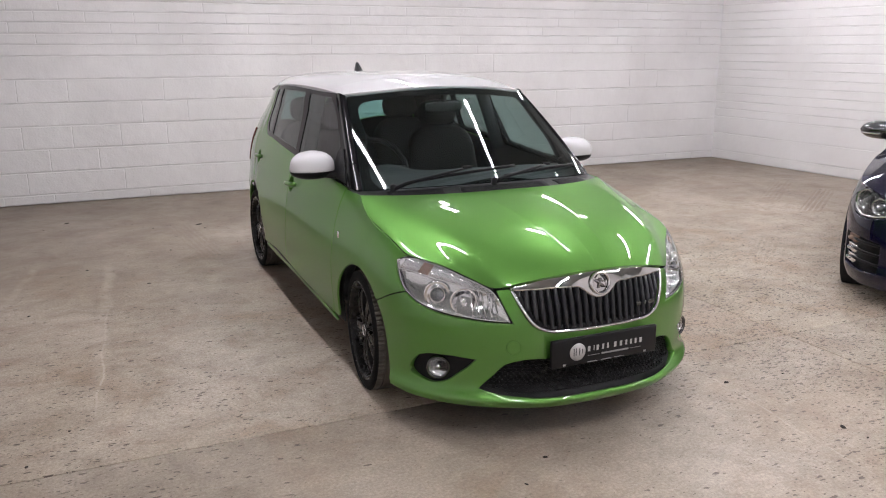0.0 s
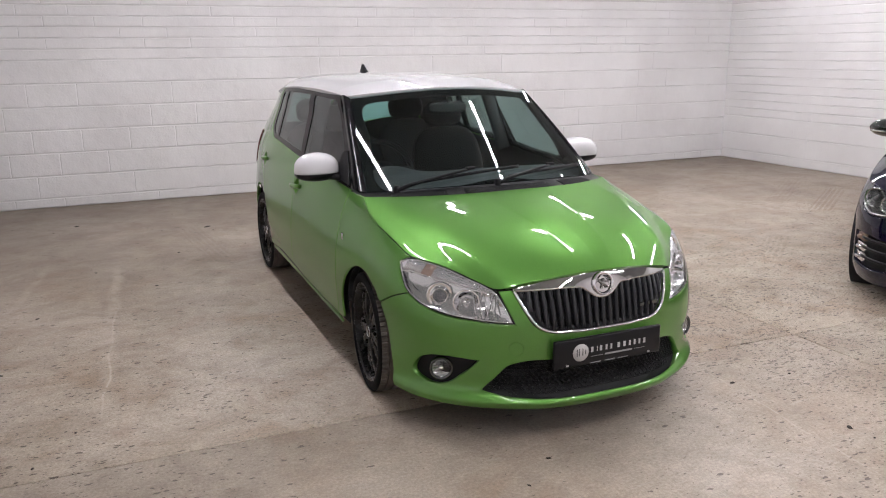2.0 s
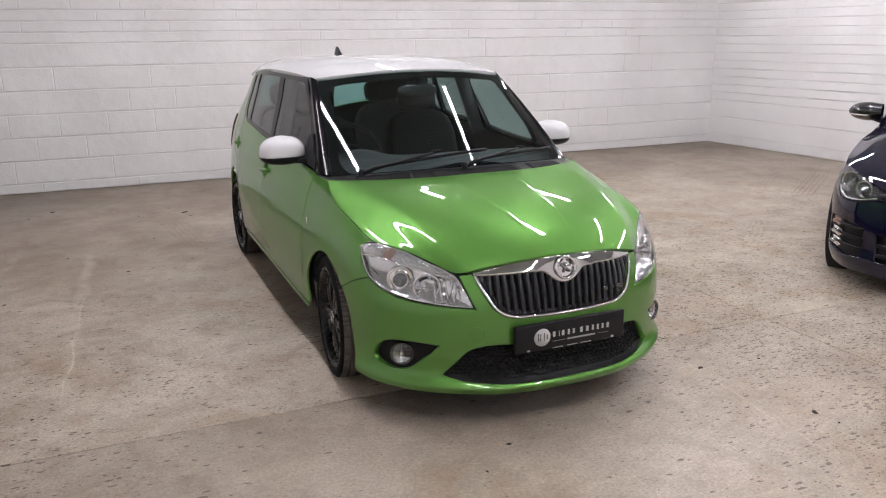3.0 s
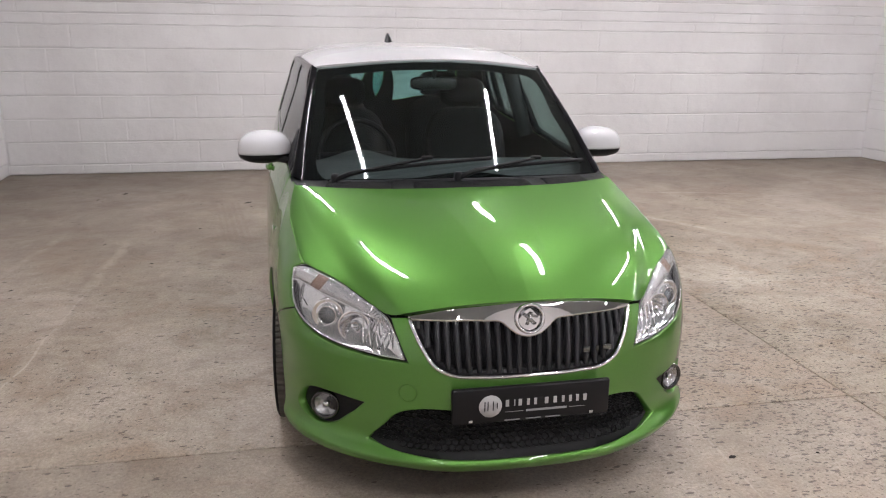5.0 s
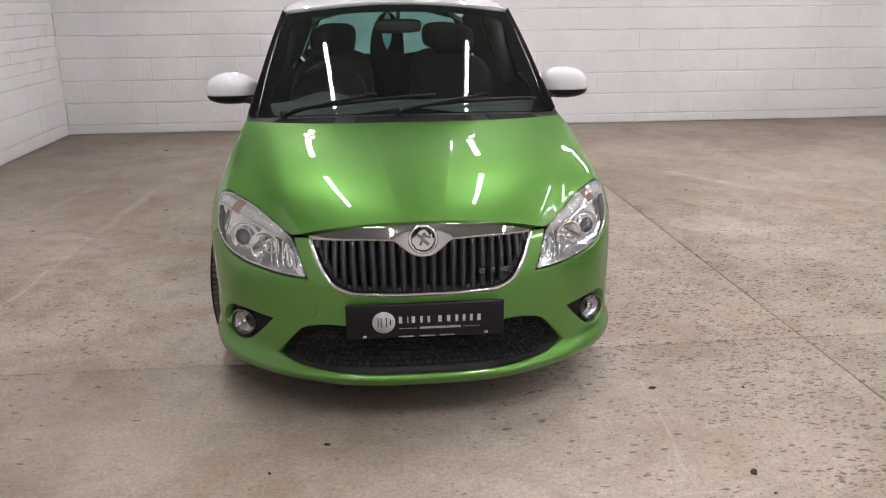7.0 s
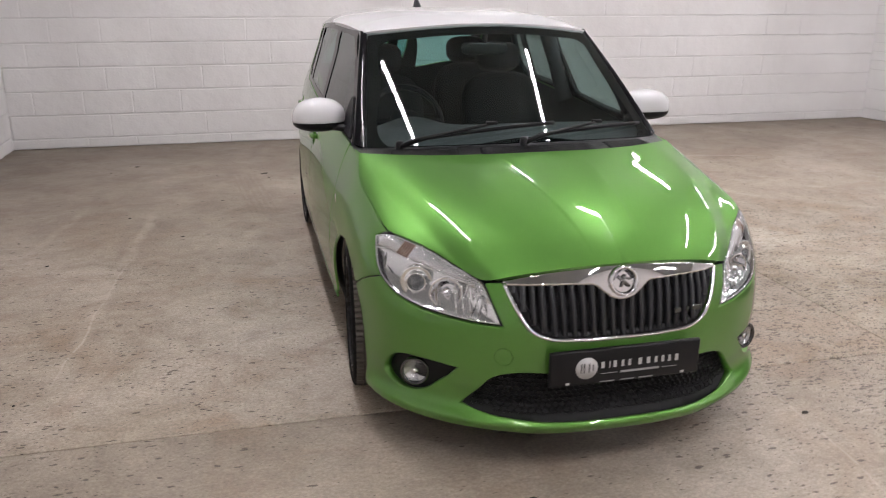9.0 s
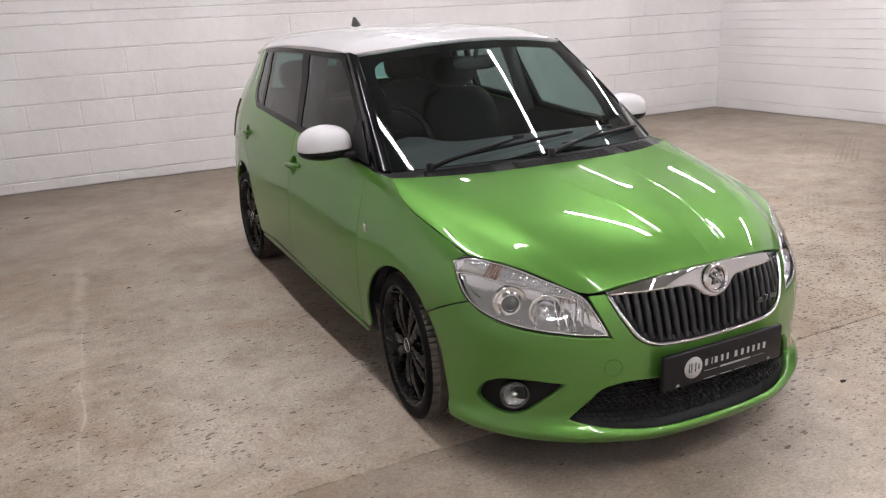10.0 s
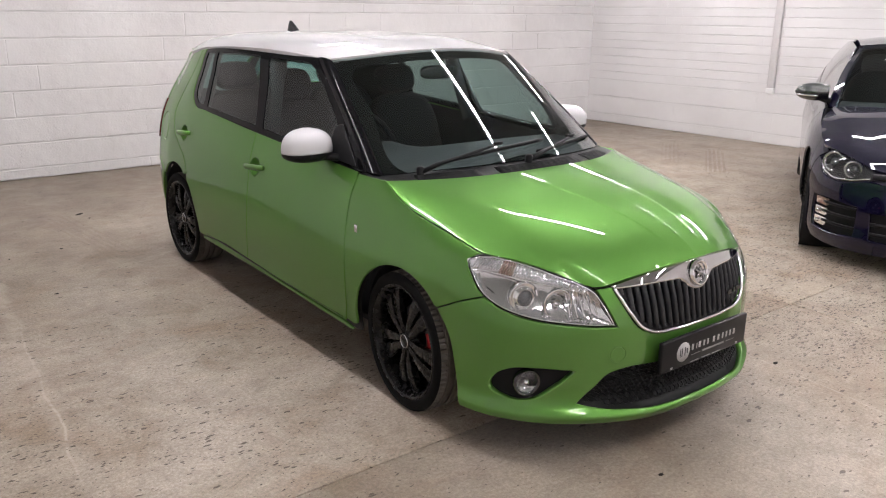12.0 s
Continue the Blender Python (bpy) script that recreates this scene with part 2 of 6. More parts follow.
        chosen = math_of("LESS_THAN", rgb.outputs[0], dense)
        edge = math_of("MULTIPLY", math_of("ADD", rgb.outputs[1], 0.25), reach)
        soft = nt.nodes.new("ShaderNodeMapRange")
        soft.inputs["To Min"].default_value, soft.inputs["To Max"].default_value = 1.0, 0.0
        nt.links.new(math_of("SUBTRACT", cell.outputs["Distance"], edge), soft.inputs["Value"])
        soft.inputs["From Min"].default_value, soft.inputs["From Max"].default_value = 0.0, 0.10
        one = math_of("MULTIPLY", soft.outputs["Result"], chosen)
        pit_mask = one if pit_mask is None else math_of("MAXIMUM", pit_mask, one)
    col = mixed(col, mixed(col, (0.34, 0.32, 0.31), 1.0, "MULTIPLY"), pit_mask)
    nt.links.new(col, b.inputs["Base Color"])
    rr = nt.nodes.new("ShaderNodeMapRange")
    rr.inputs["To Min"].default_value, rr.inputs["To Max"].default_value = 0.36, 0.66
    nt.links.new(noise_at(2.0, 5), rr.inputs["Value"])
    nt.links.new(rr.outputs["Result"], b.inputs["Roughness"])
    sub = nt.nodes.new("ShaderNodeMath")
    sub.operation = "MULTIPLY_ADD"
    sub.inputs[1].default_value = -1.2
    nt.links.new(pit_mask, sub.inputs[0])
    nt.links.new(noise_at(60, 5, rough=0.6), sub.inputs[2])
    bp = nt.nodes.new("ShaderNodeBump")
    bp.inputs["Strength"].default_value = 0.6
    bp.inputs["Distance"].default_value = 0.003
    nt.links.new(sub.outputs[0], bp.inputs["Height"])
    nt.links.new(bp.outputs["Normal"], b.inputs["Normal"])
    return m


def car_paint(name, face, edge, metal=0.72, coat=1.0, spec=0.5, rough=0.45, rim=(1, 1, 1)):
    """Metallic lacquer: a flake base under a clear coat; each flake tips the base's gloss a little."""
    m = mat(name, face, rough=rough, metal=metal, coat=coat, coat_rough=0.02, spec=spec)
    nt = m.node_tree
    b = nt.nodes["Principled BSDF"]
    b.inputs["Specular Tint"].default_value = (*rim, 1)
    tc = nt.nodes.new("ShaderNodeTexCoord")
    v = nt.nodes.new("ShaderNodeTexVoronoi")
    v.inputs["Scale"].default_value = 1400
    nt.links.new(tc.outputs["Object"], v.inputs["Vector"])
    mx = nt.nodes.new("ShaderNodeMix")
    mx.data_type = "RGBA"
    mx.inputs["A"].default_value = (*face, 1)
    mx.inputs["B"].default_value = (*edge, 1)
    nt.links.new(v.outputs["Color"], mx.inputs["Factor"])
    nt.links.new(mx.outputs["Result"], b.inputs["Base Color"])
    return m


GREEN = car_paint("green_metallic_paint", (0.082, 0.214, 0.037), (0.112, 0.272, 0.052), rim=(0.58, 0.78, 0.47))
NAVY = car_paint("navy_metallic_paint", (0.0022, 0.0016, 0.011), (0.004, 0.003, 0.018), 0.0, 1.0, 0.02)
WHITE = mat("white_gloss_paint", (0.60, 0.60, 0.61), rough=0.5, spec=0.08, coat=1.0)
PIANO = mat("gloss_black", (0.006, 0.006, 0.007), rough=0.25, coat=1.0)
TRIM = mat("black_plastic", (0.006, 0.006, 0.007), spec=0.22, rough=0.45, bump=0.15, bump_scale=900, rough_vary=0.08, scale=30)
DARK = mat("dark_inner_shell", (0.008, 0.008, 0.009), rough=0.8, vary=0.2)
RUBBER = mat("tyre_rubber", (0.006, 0.006, 0.006), spec=0.08, rough=0.72, vary=0.25, scale=25, bump=0.2, bump_scale=300)
ALLOY = mat("black_alloy", (0.006, 0.006, 0.0065), spec=0.30, rough=0.27, rough_vary=0.06, scale=40)
CHROME = mat("chrome", (0.80, 0.80, 0.82), rough=0.06, metal=1.0)
# chrome of the bar: the dark ceiling it mirrors is put into its colour
DARKCHROME = mat("dimmed_chrome", (0.56, 0.55, 0.54), rough=0.035, metal=1.0)
SILVER = mat("lamp_reflector", (0.88, 0.88, 0.89), rough=0.18, metal=1.0)
LAMPGREY = mat("lamp_housing_silver", (0.80, 0.80, 0.81), rough=0.10, metal=0.93, bump=0.35, bump_scale=14)
FOGBOWL = mat("fog_lamp_reflector", (0.42, 0.42, 0.43), rough=0.22, metal=0.9, bump=0.8, bump_scale=60)
MARK = mat("dark_badge_chrome", (0.13, 0.14, 0.135), rough=0.2, metal=0.9)
AMBER = mat("amber_lens", (0.38, 0.27, 0.22), metal=0.4, rough=0.2, vary=0.2)
RED = mat("red_caliper_paint", (0.55, 0.015, 0.02), rough=0.35, coat=0.5)
TAILRED = mat("red_tail_lens", (0.10, 0.004, 0.006), rough=0.1, coat=1.0)
DISC = mat("brake_disc_steel", (0.35, 0.34, 0.33), rough=0.35, metal=1.0, vary=0.2)
CLOTH = mat("dark_seat_cloth", (0.007, 0.0075, 0.008), rough=0.9, vary=0.3, scale=60, bump=0.3, bump_scale=500)
DASH = mat("dashboard_plastic", (0.042, 0.046, 0.048), spec=0.3, rough=0.6, bump=0.2, bump_scale=700)
SCREEN = clear_glass("windscreen_glass", (0.54, 0.66, 0.64))
TINTED = clear_glass("tinted_side_glass", (0.52, 0.64, 0.61), gloss=0.065)
PRIVACY = clear_glass("rear_privacy_glass", (0.34, 0.42, 0.40), gloss=0.08)
TEAL = clear_glass("rear_window_glass", (0.36, 0.63, 0.60))
LENS = clear_glass("lamp_cover", (0.96, 0.97, 0.97))
PILLAR = mat("satin_black", (0.005, 0.005, 0.006), rough=0.12, spec=0.14)
SLAT = mat("satin_grille_slat", (0.014, 0.015, 0.017), rough=0.32, spec=0.5)
CERAMIC = mat("matt_black_ceramic", (0.003, 0.003, 0.003), rough=0.9, spec=0.05)
MESHBLACK = mat("black_grille_plastic", (0.005, 0.005, 0.006), rough=0.35, spec=0.2)
TREAD = mat("dusty_tread", (0.105, 0.094, 0.082), rough=0.9, spec=0.2, vary=0.4, scale=18, bump=0.3, bump_scale=250)
PLATE = mat("plate_black", (0.007, 0.007, 0.008), rough=0.35, spec=0.22, rough_vary=0.05)
PRINT = mat("plate_print_silver", (0.40, 0.395, 0.39), rough=0.5)
PRINTGREY = mat("plate_print_grey", (0.25, 0.25, 0.25), rough=0.5)
BLOCK = painted_block("painted_block")
MORTAR = mat("painted_mortar", (0.64, 0.625, 0.62), rough=0.65, vary=0.08, scale=6, bump=0.4, bump_scale=60)
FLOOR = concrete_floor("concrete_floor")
JOINT = mat("joint_dirt", (0.022, 0.02, 0.018), rough=0.9)
CEILING = mat("ceiling_paint", (0.285, 0.30, 0.295), rough=0.8, vary=0.06, scale=2)
LED = mat("led_diffuser", (1.0, 0.94, 0.965), rough=0.5, emit=LAMP_POWER)
BODYWHITE = mat("white_enamel_steel", (0.75, 0.75, 0.74), rough=0.4)
GREYPIPE = mat("grey_conduit", (0.60, 0.585, 0.58), rough=0.5, vary=0.1, scale=12)
DEBRIS = mat("dark_debris", (0.03, 0.025, 0.02), rough=0.9)

from mathutils import geometry


# ---- building tools ----


def hermite(xs, ys, x):
    """Smooth curve through (xs, ys); ys may be rows of values."""
    xs, ys, x = np.asarray(xs, float), np.asarray(ys, float), np.asarray(x, float)
    h = np.diff(xs)
    d = np.diff(ys, axis=0) / h.reshape(-1, *[1] * (ys.ndim - 1))
    m = np.empty_like(ys)
    m[0], m[-1] = d[0], d[-1]
    for i in range(1, len(xs) - 1):
        m[i] = (d[i - 1] * h[i] + d[i] * h[i - 1]) / (h[i] + h[i - 1])
    k = np.clip(np.searchsorted(xs, x) - 1, 0, len(xs) - 2)
    w = h[k]
    f = np.clip((x - xs[k]) / w, -0.5, 1.5)
    if ys.ndim > 1:
        f, w = f[..., None], w[..., None]
    return ((2 * f**3 - 3 * f**2 + 1) * ys[k] + (f**3 - 2 * f**2 + f) * w * m[k]
            + (3 * f**2 - 2 * f**3) * ys[k + 1] + (f**3 - f**2) * w * m[k + 1])


def hermite_rows(levels, rows, z):
    """Like hermite, with a row of values of its own for each z."""
    xs = np.asarray(levels, float)
    h = np.diff(xs)
    d = np.diff(rows, axis=1) / h
    m = np.empty_like(rows)
    m[:, 0], m[:, -1] = d[:, 0], d[:, -1]
    m[:, 1:-1] = (d[:, :-1] * h[1:] + d[:, 1:] * h[:-1]) / (h[1:] + h[:-1])
    k = np.clip(np.searchsorted(xs, z) - 1, 0, len(xs) - 2)
    i = np.arange(len(z))
    w = h[k]
    f = np.clip((z - xs[k]) / w, -0.5, 1.5)
    return ((2 * f**3 - 3 * f**2 + 1) * rows[i, k] + (f**3 - 2 * f**2 + f) * w * m[i, k]
            + (3 * f**2 - 2 * f**3) * rows[i, k + 1] + (f**3 - f**2) * w * m[i, k + 1])


class Skin:
    """A car's flank and nose: a plan line (front centre round to rear centre) pushed in by profiles over the height."""

    def __init__(self, plan, levels, profiles):
        self.plan = np.array(plan, float)
        self.us = np.concatenate([[0], np.cumsum(np.hypot(*np.diff(self.plan, axis=0).T))])
        self.levels = levels
        self.pu = [self.us[np.argmin(np.hypot(*(self.plan - p).T))] for p, _ in profiles]
        self.pd = np.array([d for _, d in profiles], float)

    def at(self, uv, inset=0.0):
        """Points of the skin for rows (u, z); u < 0 lies on the car's right (x < 0)."""
        uv = np.asarray(uv, float).reshape(-1, 2)
        u, z = np.abs(uv[:, 0]), uv[:, 1]
        e = 2e-3
        p = hermite(self.us, self.plan, u)
        t = hermite(self.us, self.plan, u + e) - hermite(self.us, self.plan, np.maximum(u - e, 0))
        t[u < e, 1] = 0
        t /= np.linalg.norm(t, axis=1, keepdims=True)
        n = np.stack([t[:, 1], -t[:, 0]], 1)
        d = hermite_rows(self.levels, hermite(self.pu, self.pd, u), z) + inset
        q = p - n * d[:, None]
        return np.column_stack([q[:, 0] * np.where(uv[:, 0] < 0, -1, 1), q[:, 1], z])


def normals_of(fn, uv):
    e = 0.002
    a = fn(uv + [e, 0]) - fn(uv - [e, 0])
    b = fn(uv + [0, e]) - fn(uv - [0, e])
    n = np.cross(a, b)
    return n / np.maximum(np.linalg.norm(n, axis=1, keepdims=True), 1e-12)


def outline(points, step=0.012):
    """A closed line through (u, v) points; a third value 1 marks a sharp corner."""
    pts = [p[:2] for p in points]
    corner = [len(p) > 2 for p in points]
    n = len(pts)
    if not any(corner):
        chains = [[pts[k % n] for k in range(-2, n + 3)]]
        closed = True
    else:
        s = corner.index(True)
        order = [(s + i) % n for i in range(n + 1)]
        chains, cur = [], [pts[order[0]]]
        for i in order[1:]:
            cur.append(pts[i])
            if corner[i]:
                chains.append(cur)
                cur = [pts[i]]
        closed = False
    out = []
    for ch in chains:
        c = np.array(ch, float)
        l = np.concatenate([[0], np.cumsum(np.maximum(np.hypot(*np.diff(c, axis=0).T), 1e-6))])
        a, b = (l[2], l[2 + n]) if closed else (0, l[-1])
        k = max(2, int((b - a) / step))
        out.append(hermite(l, c, np.linspace(a, b, k, endpoint=False)))
    return np.concatenate(out)


def area(p):
    return 0.5 * np.sum(p[:, 0] * np.roll(p[:, 1], -1) - np.roll(p[:, 0], -1) * p[:, 1])


def shrink(p, d):
    """Move a closed line to its left by d."""
    a = p - np.roll(p, 1, 0)
    b = np.roll(p, -1, 0) - p
    a /= np.maximum(np.linalg.norm(a, axis=1, keepdims=True), 1e-9)
    b /= np.maximum(np.linalg.norm(b, axis=1, keepdims=True), 1e-9)
    n = np.stack([-(a + b)[:, 1], (a + b)[:, 0]], 1)
    n /= np.maximum(np.linalg.norm(n, axis=1, keepdims=True), 1e-9)
    c = np.clip(np.sum(n * np.stack([-a[:, 1], a[:, 0]], 1), 1), 0.5, 1)
    return p + n * (d / c)[:, None]


def inside(poly, q):
    r = np.zeros(len(q), bool)
    x, y = q[:, 0], q[:, 1]
    for (ax, ay), (bx, by) in zip(poly, np.roll(poly, -1, 0)):
        hit = (ay > y) != (by > y)
        r ^= hit & (x < (bx - ax) * (y - ay) / (by - ay + 1e-15) + ax)
    return r


def mesh_of(name, verts, faces, normals=None, smooth=True):
    me = bpy.data.meshes.new(name)
    me.from_pydata([tuple(v) for v in verts], [], [tuple(f) for f in faces])
    me.update()
    if smooth:
        me.polygons.foreach_set("use_smooth", [True] * len(me.polygons))
    if normals is not None:
        me.normals_split_custom_set_from_vertices([tuple(n) for n in normals])
    return me


def part(name, me, material, parent=None, label=""):
    """Link a mesh (or bmesh) as one object under a thing or a part."""
    if isinstance(me, bmesh.types.BMesh):
        bm, me = me, bpy.data.meshes.new(name)
        bm.to_mesh(me)
        bm.free()
    if not me.materials:
        me.materials.append(material)
    ob = new(name, me)
    if parent:
        ob.parent = parent
    if label:
        ob["label"] = label
    return ob


def panel(name, fn, outer, holes=(), gap=0.0026, cell=0.03, depth=0.011, round_=0.003, lift=0.0):
    """A sheet-metal panel: an outline on a surface fn(uv), with rolled edges that turn in by depth."""
    loops = [outer if area(outer) > 0 else outer[::-1]] + [h if area(h) < 0 else h[::-1] for h in holes]
    edge = [shrink(l, gap) for l in loops]
    ring = [shrink(l, gap + round_) for l in loops]
    lo, hi = edge[0].min(0), edge[0].max(0)
    gx, gy = np.meshgrid(np.arange(lo[0] + cell / 2, hi[0], cell), np.arange(lo[1] + cell / 2, hi[1], cell))
    q = np.stack([gx.ravel(), gy.ravel()], 1)
    ok = inside(ring[0], q)
    for r in ring[1:]:
        ok &= ~inside(r, q)
    allr = np.concatenate(ring)
    q = q[ok]
    if len(q):
        near = np.array([np.min(np.sum((allr - p) ** 2, 1)) for p in q])
        q = q[near > (0.35 * cell) ** 2]
    pts = np.concatenate([allr, q])
    edges, s = [], 0
    for r in ring:
        edges += [(s + i, s + (i + 1) % len(r)) for i in range(len(r))]
        s += len(r)
    vo, _, fo, *_ = geometry.delaunay_2d_cdt([Vector(p) for p in pts], edges, [], 1, 1e-6)
    uv = np.array([(v.x, v.y) for v in vo])
    tri = np.array([f for f in fo if len(f) == 3])
    cen = uv[tri].mean(1)
    keep = inside(ring[0], cen)
    for r in ring[1:]:
        keep &= ~inside(r, cen)
    tri = tri[keep]
    a2 = np.cross(np.append(uv[tri[:, 1]] - uv[tri[:, 0]], np.zeros((len(tri), 1)), 1), np.append(uv[tri[:, 2]] - uv[tri[:, 0]], np.zeros((len(tri), 1)), 1))[:, 2]
    tri[a2 < 0] = tri[a2 < 0][:, ::-1]
    n = normals_of(fn, uv)
    verts = [fn(uv) + n * lift]
    norms = [n]
    faces = [tuple(t) for t in tri]
    base = len(uv)
    for e, r in zip(edge, ring):
        k = len(e)
        near = [int(np.argmin(np.sum((uv - p) ** 2, 1))) for p in r]
        pe, ne = fn(e), normals_of(fn, e)
        out = pe - fn(r)
        out -= ne * np.sum(out * ne, 1, keepdims=True)
        out /= np.maximum(np.linalg.norm(out, axis=1, keepdims=True), 1e-9)
        verts += [pe + ne * (lift - round_ * 0.6), pe + ne * (lift - depth)]
        mid = ne + out
        norms += [mid / np.linalg.norm(mid, axis=1, keepdims=True), out]
        for i in range(k):
            j = (i + 1) % k
            if near[i] != near[j]:
                faces.append((near[i], base + i, base + j, near[j]))
            else:
                faces.append((near[i], base + i, base + j))
            faces.append((base + i, base + k + i, base + k + j, base + j))
        base += 2 * k
    return mesh_of(name, np.concatenate(verts), faces, np.concatenate(norms))


def sheet(name, fn, nu, nv, u0=0.0, u1=1.0, v0=0.0, v1=1.0, depth=0.0, flip=False):
    """A regular grid over fn(u, v), with edges turned in by depth."""
    gu, gv = np.meshgrid(np.linspace(u0, u1, nu), np.linspace(v0, v1, nv))
    uv = np.stack([gu.ravel(), gv.ravel()], 1)
    n = normals_of(fn, uv) * (-1 if flip else 1)
    v = fn(uv)
    faces = []
    for j in range(nv - 1):
        for i in range(nu - 1):
            f = (j * nu + i, j * nu + i + 1, (j + 1) * nu + i + 1, (j + 1) * nu + i)
            faces.append(f[::-1] if flip else f)
    verts, norms = [v], [n]
    if depth:
        rim = [i for i in range(nu)] + [j * nu + nu - 1 for j in range(1, nv)] + [(nv - 1) * nu + i for i in range(nu - 2, -1, -1)] + [j * nu for j in range(nv - 2, 0, -1)]
        b, k = len(v), len(rim)
        verts += [v[rim] - n[rim] * 0.0, v[rim] - n[rim] * depth]
        c = v.mean(0)
        o = v[rim] - c
        o -= n[rim] * np.sum(o * n[rim], 1, keepdims=True)
        o /= np.linalg.norm(o, axis=1, keepdims=True)
        norms += [o, o]
        for i in range(k):
            j = (i + 1) % k
            f = (b + i, b + k + i, b + k + j, b + j)
            faces.append(f[::-1] if flip else f)
    return mesh_of(name, np.concatenate(verts), faces, np.concatenate(norms))


def curve3(points):
    """Smooth 3D curve over 0..1 through points."""
    c = np.array(points, float)
    l = np.concatenate([[0], np.cumsum(np.linalg.norm(np.diff(c, axis=0), axis=1))])
    l /= l[-1]
    return lambda t: hermite(l, c, np.clip(t, -0.1, 1.1))


def coons(c0, c1, d0, d1):
    """Patch between c0(u) at v=0, c1(u) at v=1, d0(v) at u=0 and d1(v) at u=1."""
    p00, p10, p01, p11 = c0(0.0), c0(1.0), c1(0.0), c1(1.0)

    def fn(uv):
        u, v = uv[:, 0:1], uv[:, 1:2]
        return ((1 - v) * c0(uv[:, 0]) + v * c1(uv[:, 0]) + (1 - u) * d0(uv[:, 1]) + u * d1(uv[:, 1])
                - ((1 - u) * (1 - v) * p00 + u * (1 - v) * p10 + (1 - u) * v * p01 + u * v * p11))
    return fn


def mirrored(half):
    """From a half patch over u 0..1 (centre to x > 0) to a whole one over u -1..1."""
    def fn(uv):
        q = uv.copy()
        s = np.where(uv[:, 0] < 0, -1.0, 1.0)
        q[:, 0] = np.abs(uv[:, 0])
        p = half(q)
        p[:, 0] *= s
        return p
    return fn


def lathe(profile, seg=48, axis="x", arc=(0, 2 * math.pi)):
    """Turn (along, radius) pairs about an axis through the origin."""
    verts, faces = [], []
    n = len(profile)
    full = abs(arc[1] - arc[0] - 2 * math.pi) < 1e-6
    for k in range(seg if full else seg + 1):
        a = arc[0] + (arc[1] - arc[0]) * k / seg
        for h, r in profile:
            c, s = r * math.cos(a), r * math.sin(a)
            verts.append({"x": (h, c, s), "y": (s, h, c), "z": (c, s, h)}[axis])
    m = seg if full else seg + 1
    for k in range(seg):
        k2 = (k + 1) % m
        for i in range(n - 1):
            faces.append((k * n + i, k * n + i + 1, k2 * n + i + 1, k2 * n + i))
    return verts, faces


def joined(pieces):
    """One vertex and face list out of several."""
    v, f = [], []
    for pv, pf in pieces:
        b = len(v)
        v += [tuple(p) for p in pv]
        f += [tuple(i + b for i in q) for q in pf]
    return v, f


def tube(path, radius, sides=8, flat=1.0, closed=False):
    """A round bar along a line of points."""
    p = np.array(path, float)
    n = len(p)
    r = np.broadcast_to(np.asarray(radius, float), (n,))
    t = (np.roll(p, -1, 0) - np.roll(p, 1, 0)) if closed else np.gradient(p, axis=0)
    t /= np.maximum(np.linalg.norm(t, axis=1, keepdims=True), 1e-9)
    up = np.array((0, 0, 1.0)) if abs(t[0][2]) < 0.9 else np.array((0, 1.0, 0))
    verts, faces = [], []
    for i in range(n):
        a = np.cross(t[i], up)
        a /= max(np.linalg.norm(a), 1e-9)
        b = np.cross(a, t[i])
        for k in range(sides):
            g = 2 * math.pi * k / sides
            verts.append(p[i] + r[i] * (a * math.cos(g) + b * flat * math.sin(g)))
    m = n if closed else n - 1
    for i in range(m):
        for k in range(sides):
            k2, i2 = (k + 1) % sides, (i + 1) % n
            faces.append((i * sides + k, i * sides + k2, i2 * sides + k2, i2 * sides + k))
    if not closed:
        faces += [tuple(range(sides))[::-1], tuple((n - 1) * sides + k for k in range(sides))]
    return verts, faces


def block(x0, x1, y0, y1, z0, z1, bevel=0.0, seg=2):
    """A bevelled box as a bmesh."""
    bm = bmesh.new()
    bmesh.ops.create_cube(bm, size=1)
    bmesh.ops.transform(bm, matrix=Matrix.Translation(((x0 + x1) / 2, (y0 + y1) / 2, (z0 + z1) / 2)) @ Matrix.Diagonal((x1 - x0, y1 - y0, z1 - z0, 1)), verts=bm.verts)
    if bevel:
        bmesh.ops.bevel(bm, geom=bm.edges[:], offset=bevel, segments=seg, profile=0.5, affect="EDGES")
        for f in bm.faces:
            f.smooth = True
    return bm


def pillow(cx, cy, cz, sx, sy, sz, power=3.0, seg=24, m=None):
    """A rounded cushion: a superellipsoid."""
    verts, faces = [], []
    rows = seg // 2

    def pw(v):
        return math.copysign(abs(v) ** (2 / power), v)
    for j in range(rows + 1):
        b = -math.pi / 2 + math.pi * j / rows
        for i in range(seg):
            a = 2 * math.pi * i / seg
            v = Vector((sx * pw(math.cos(b)) * pw(math.cos(a)), sy * pw(math.cos(b)) * pw(math.sin(a)), sz * pw(math.sin(b))))
            if m:
                v = m @ v
            verts.append((cx + v.x, cy + v.y, cz + v.z))
    for j in range(rows):
        for i in range(seg):
            faces.append((j * seg + i, j * seg + (i + 1) % seg, (j + 1) * seg + (i + 1) % seg, (j + 1) * seg + i))
    return verts, faces


def thing(name, label, category, at=(0, 0, 0), group=""):
    return tagged(new(name), label, category, group) if at == (0, 0, 0) else tagged(placed(new(name), at), label, category, group)


def placed(ob, at):
    ob.location = at
    return ob

# ---- the room ----
NORTH, WEST, EAST, SOUTH, HEIGHT = 5.80, -3.43, 6.60, -7.0, 3.0
SLANT = 0.045  # the east wall opens outward by this much per metre southward


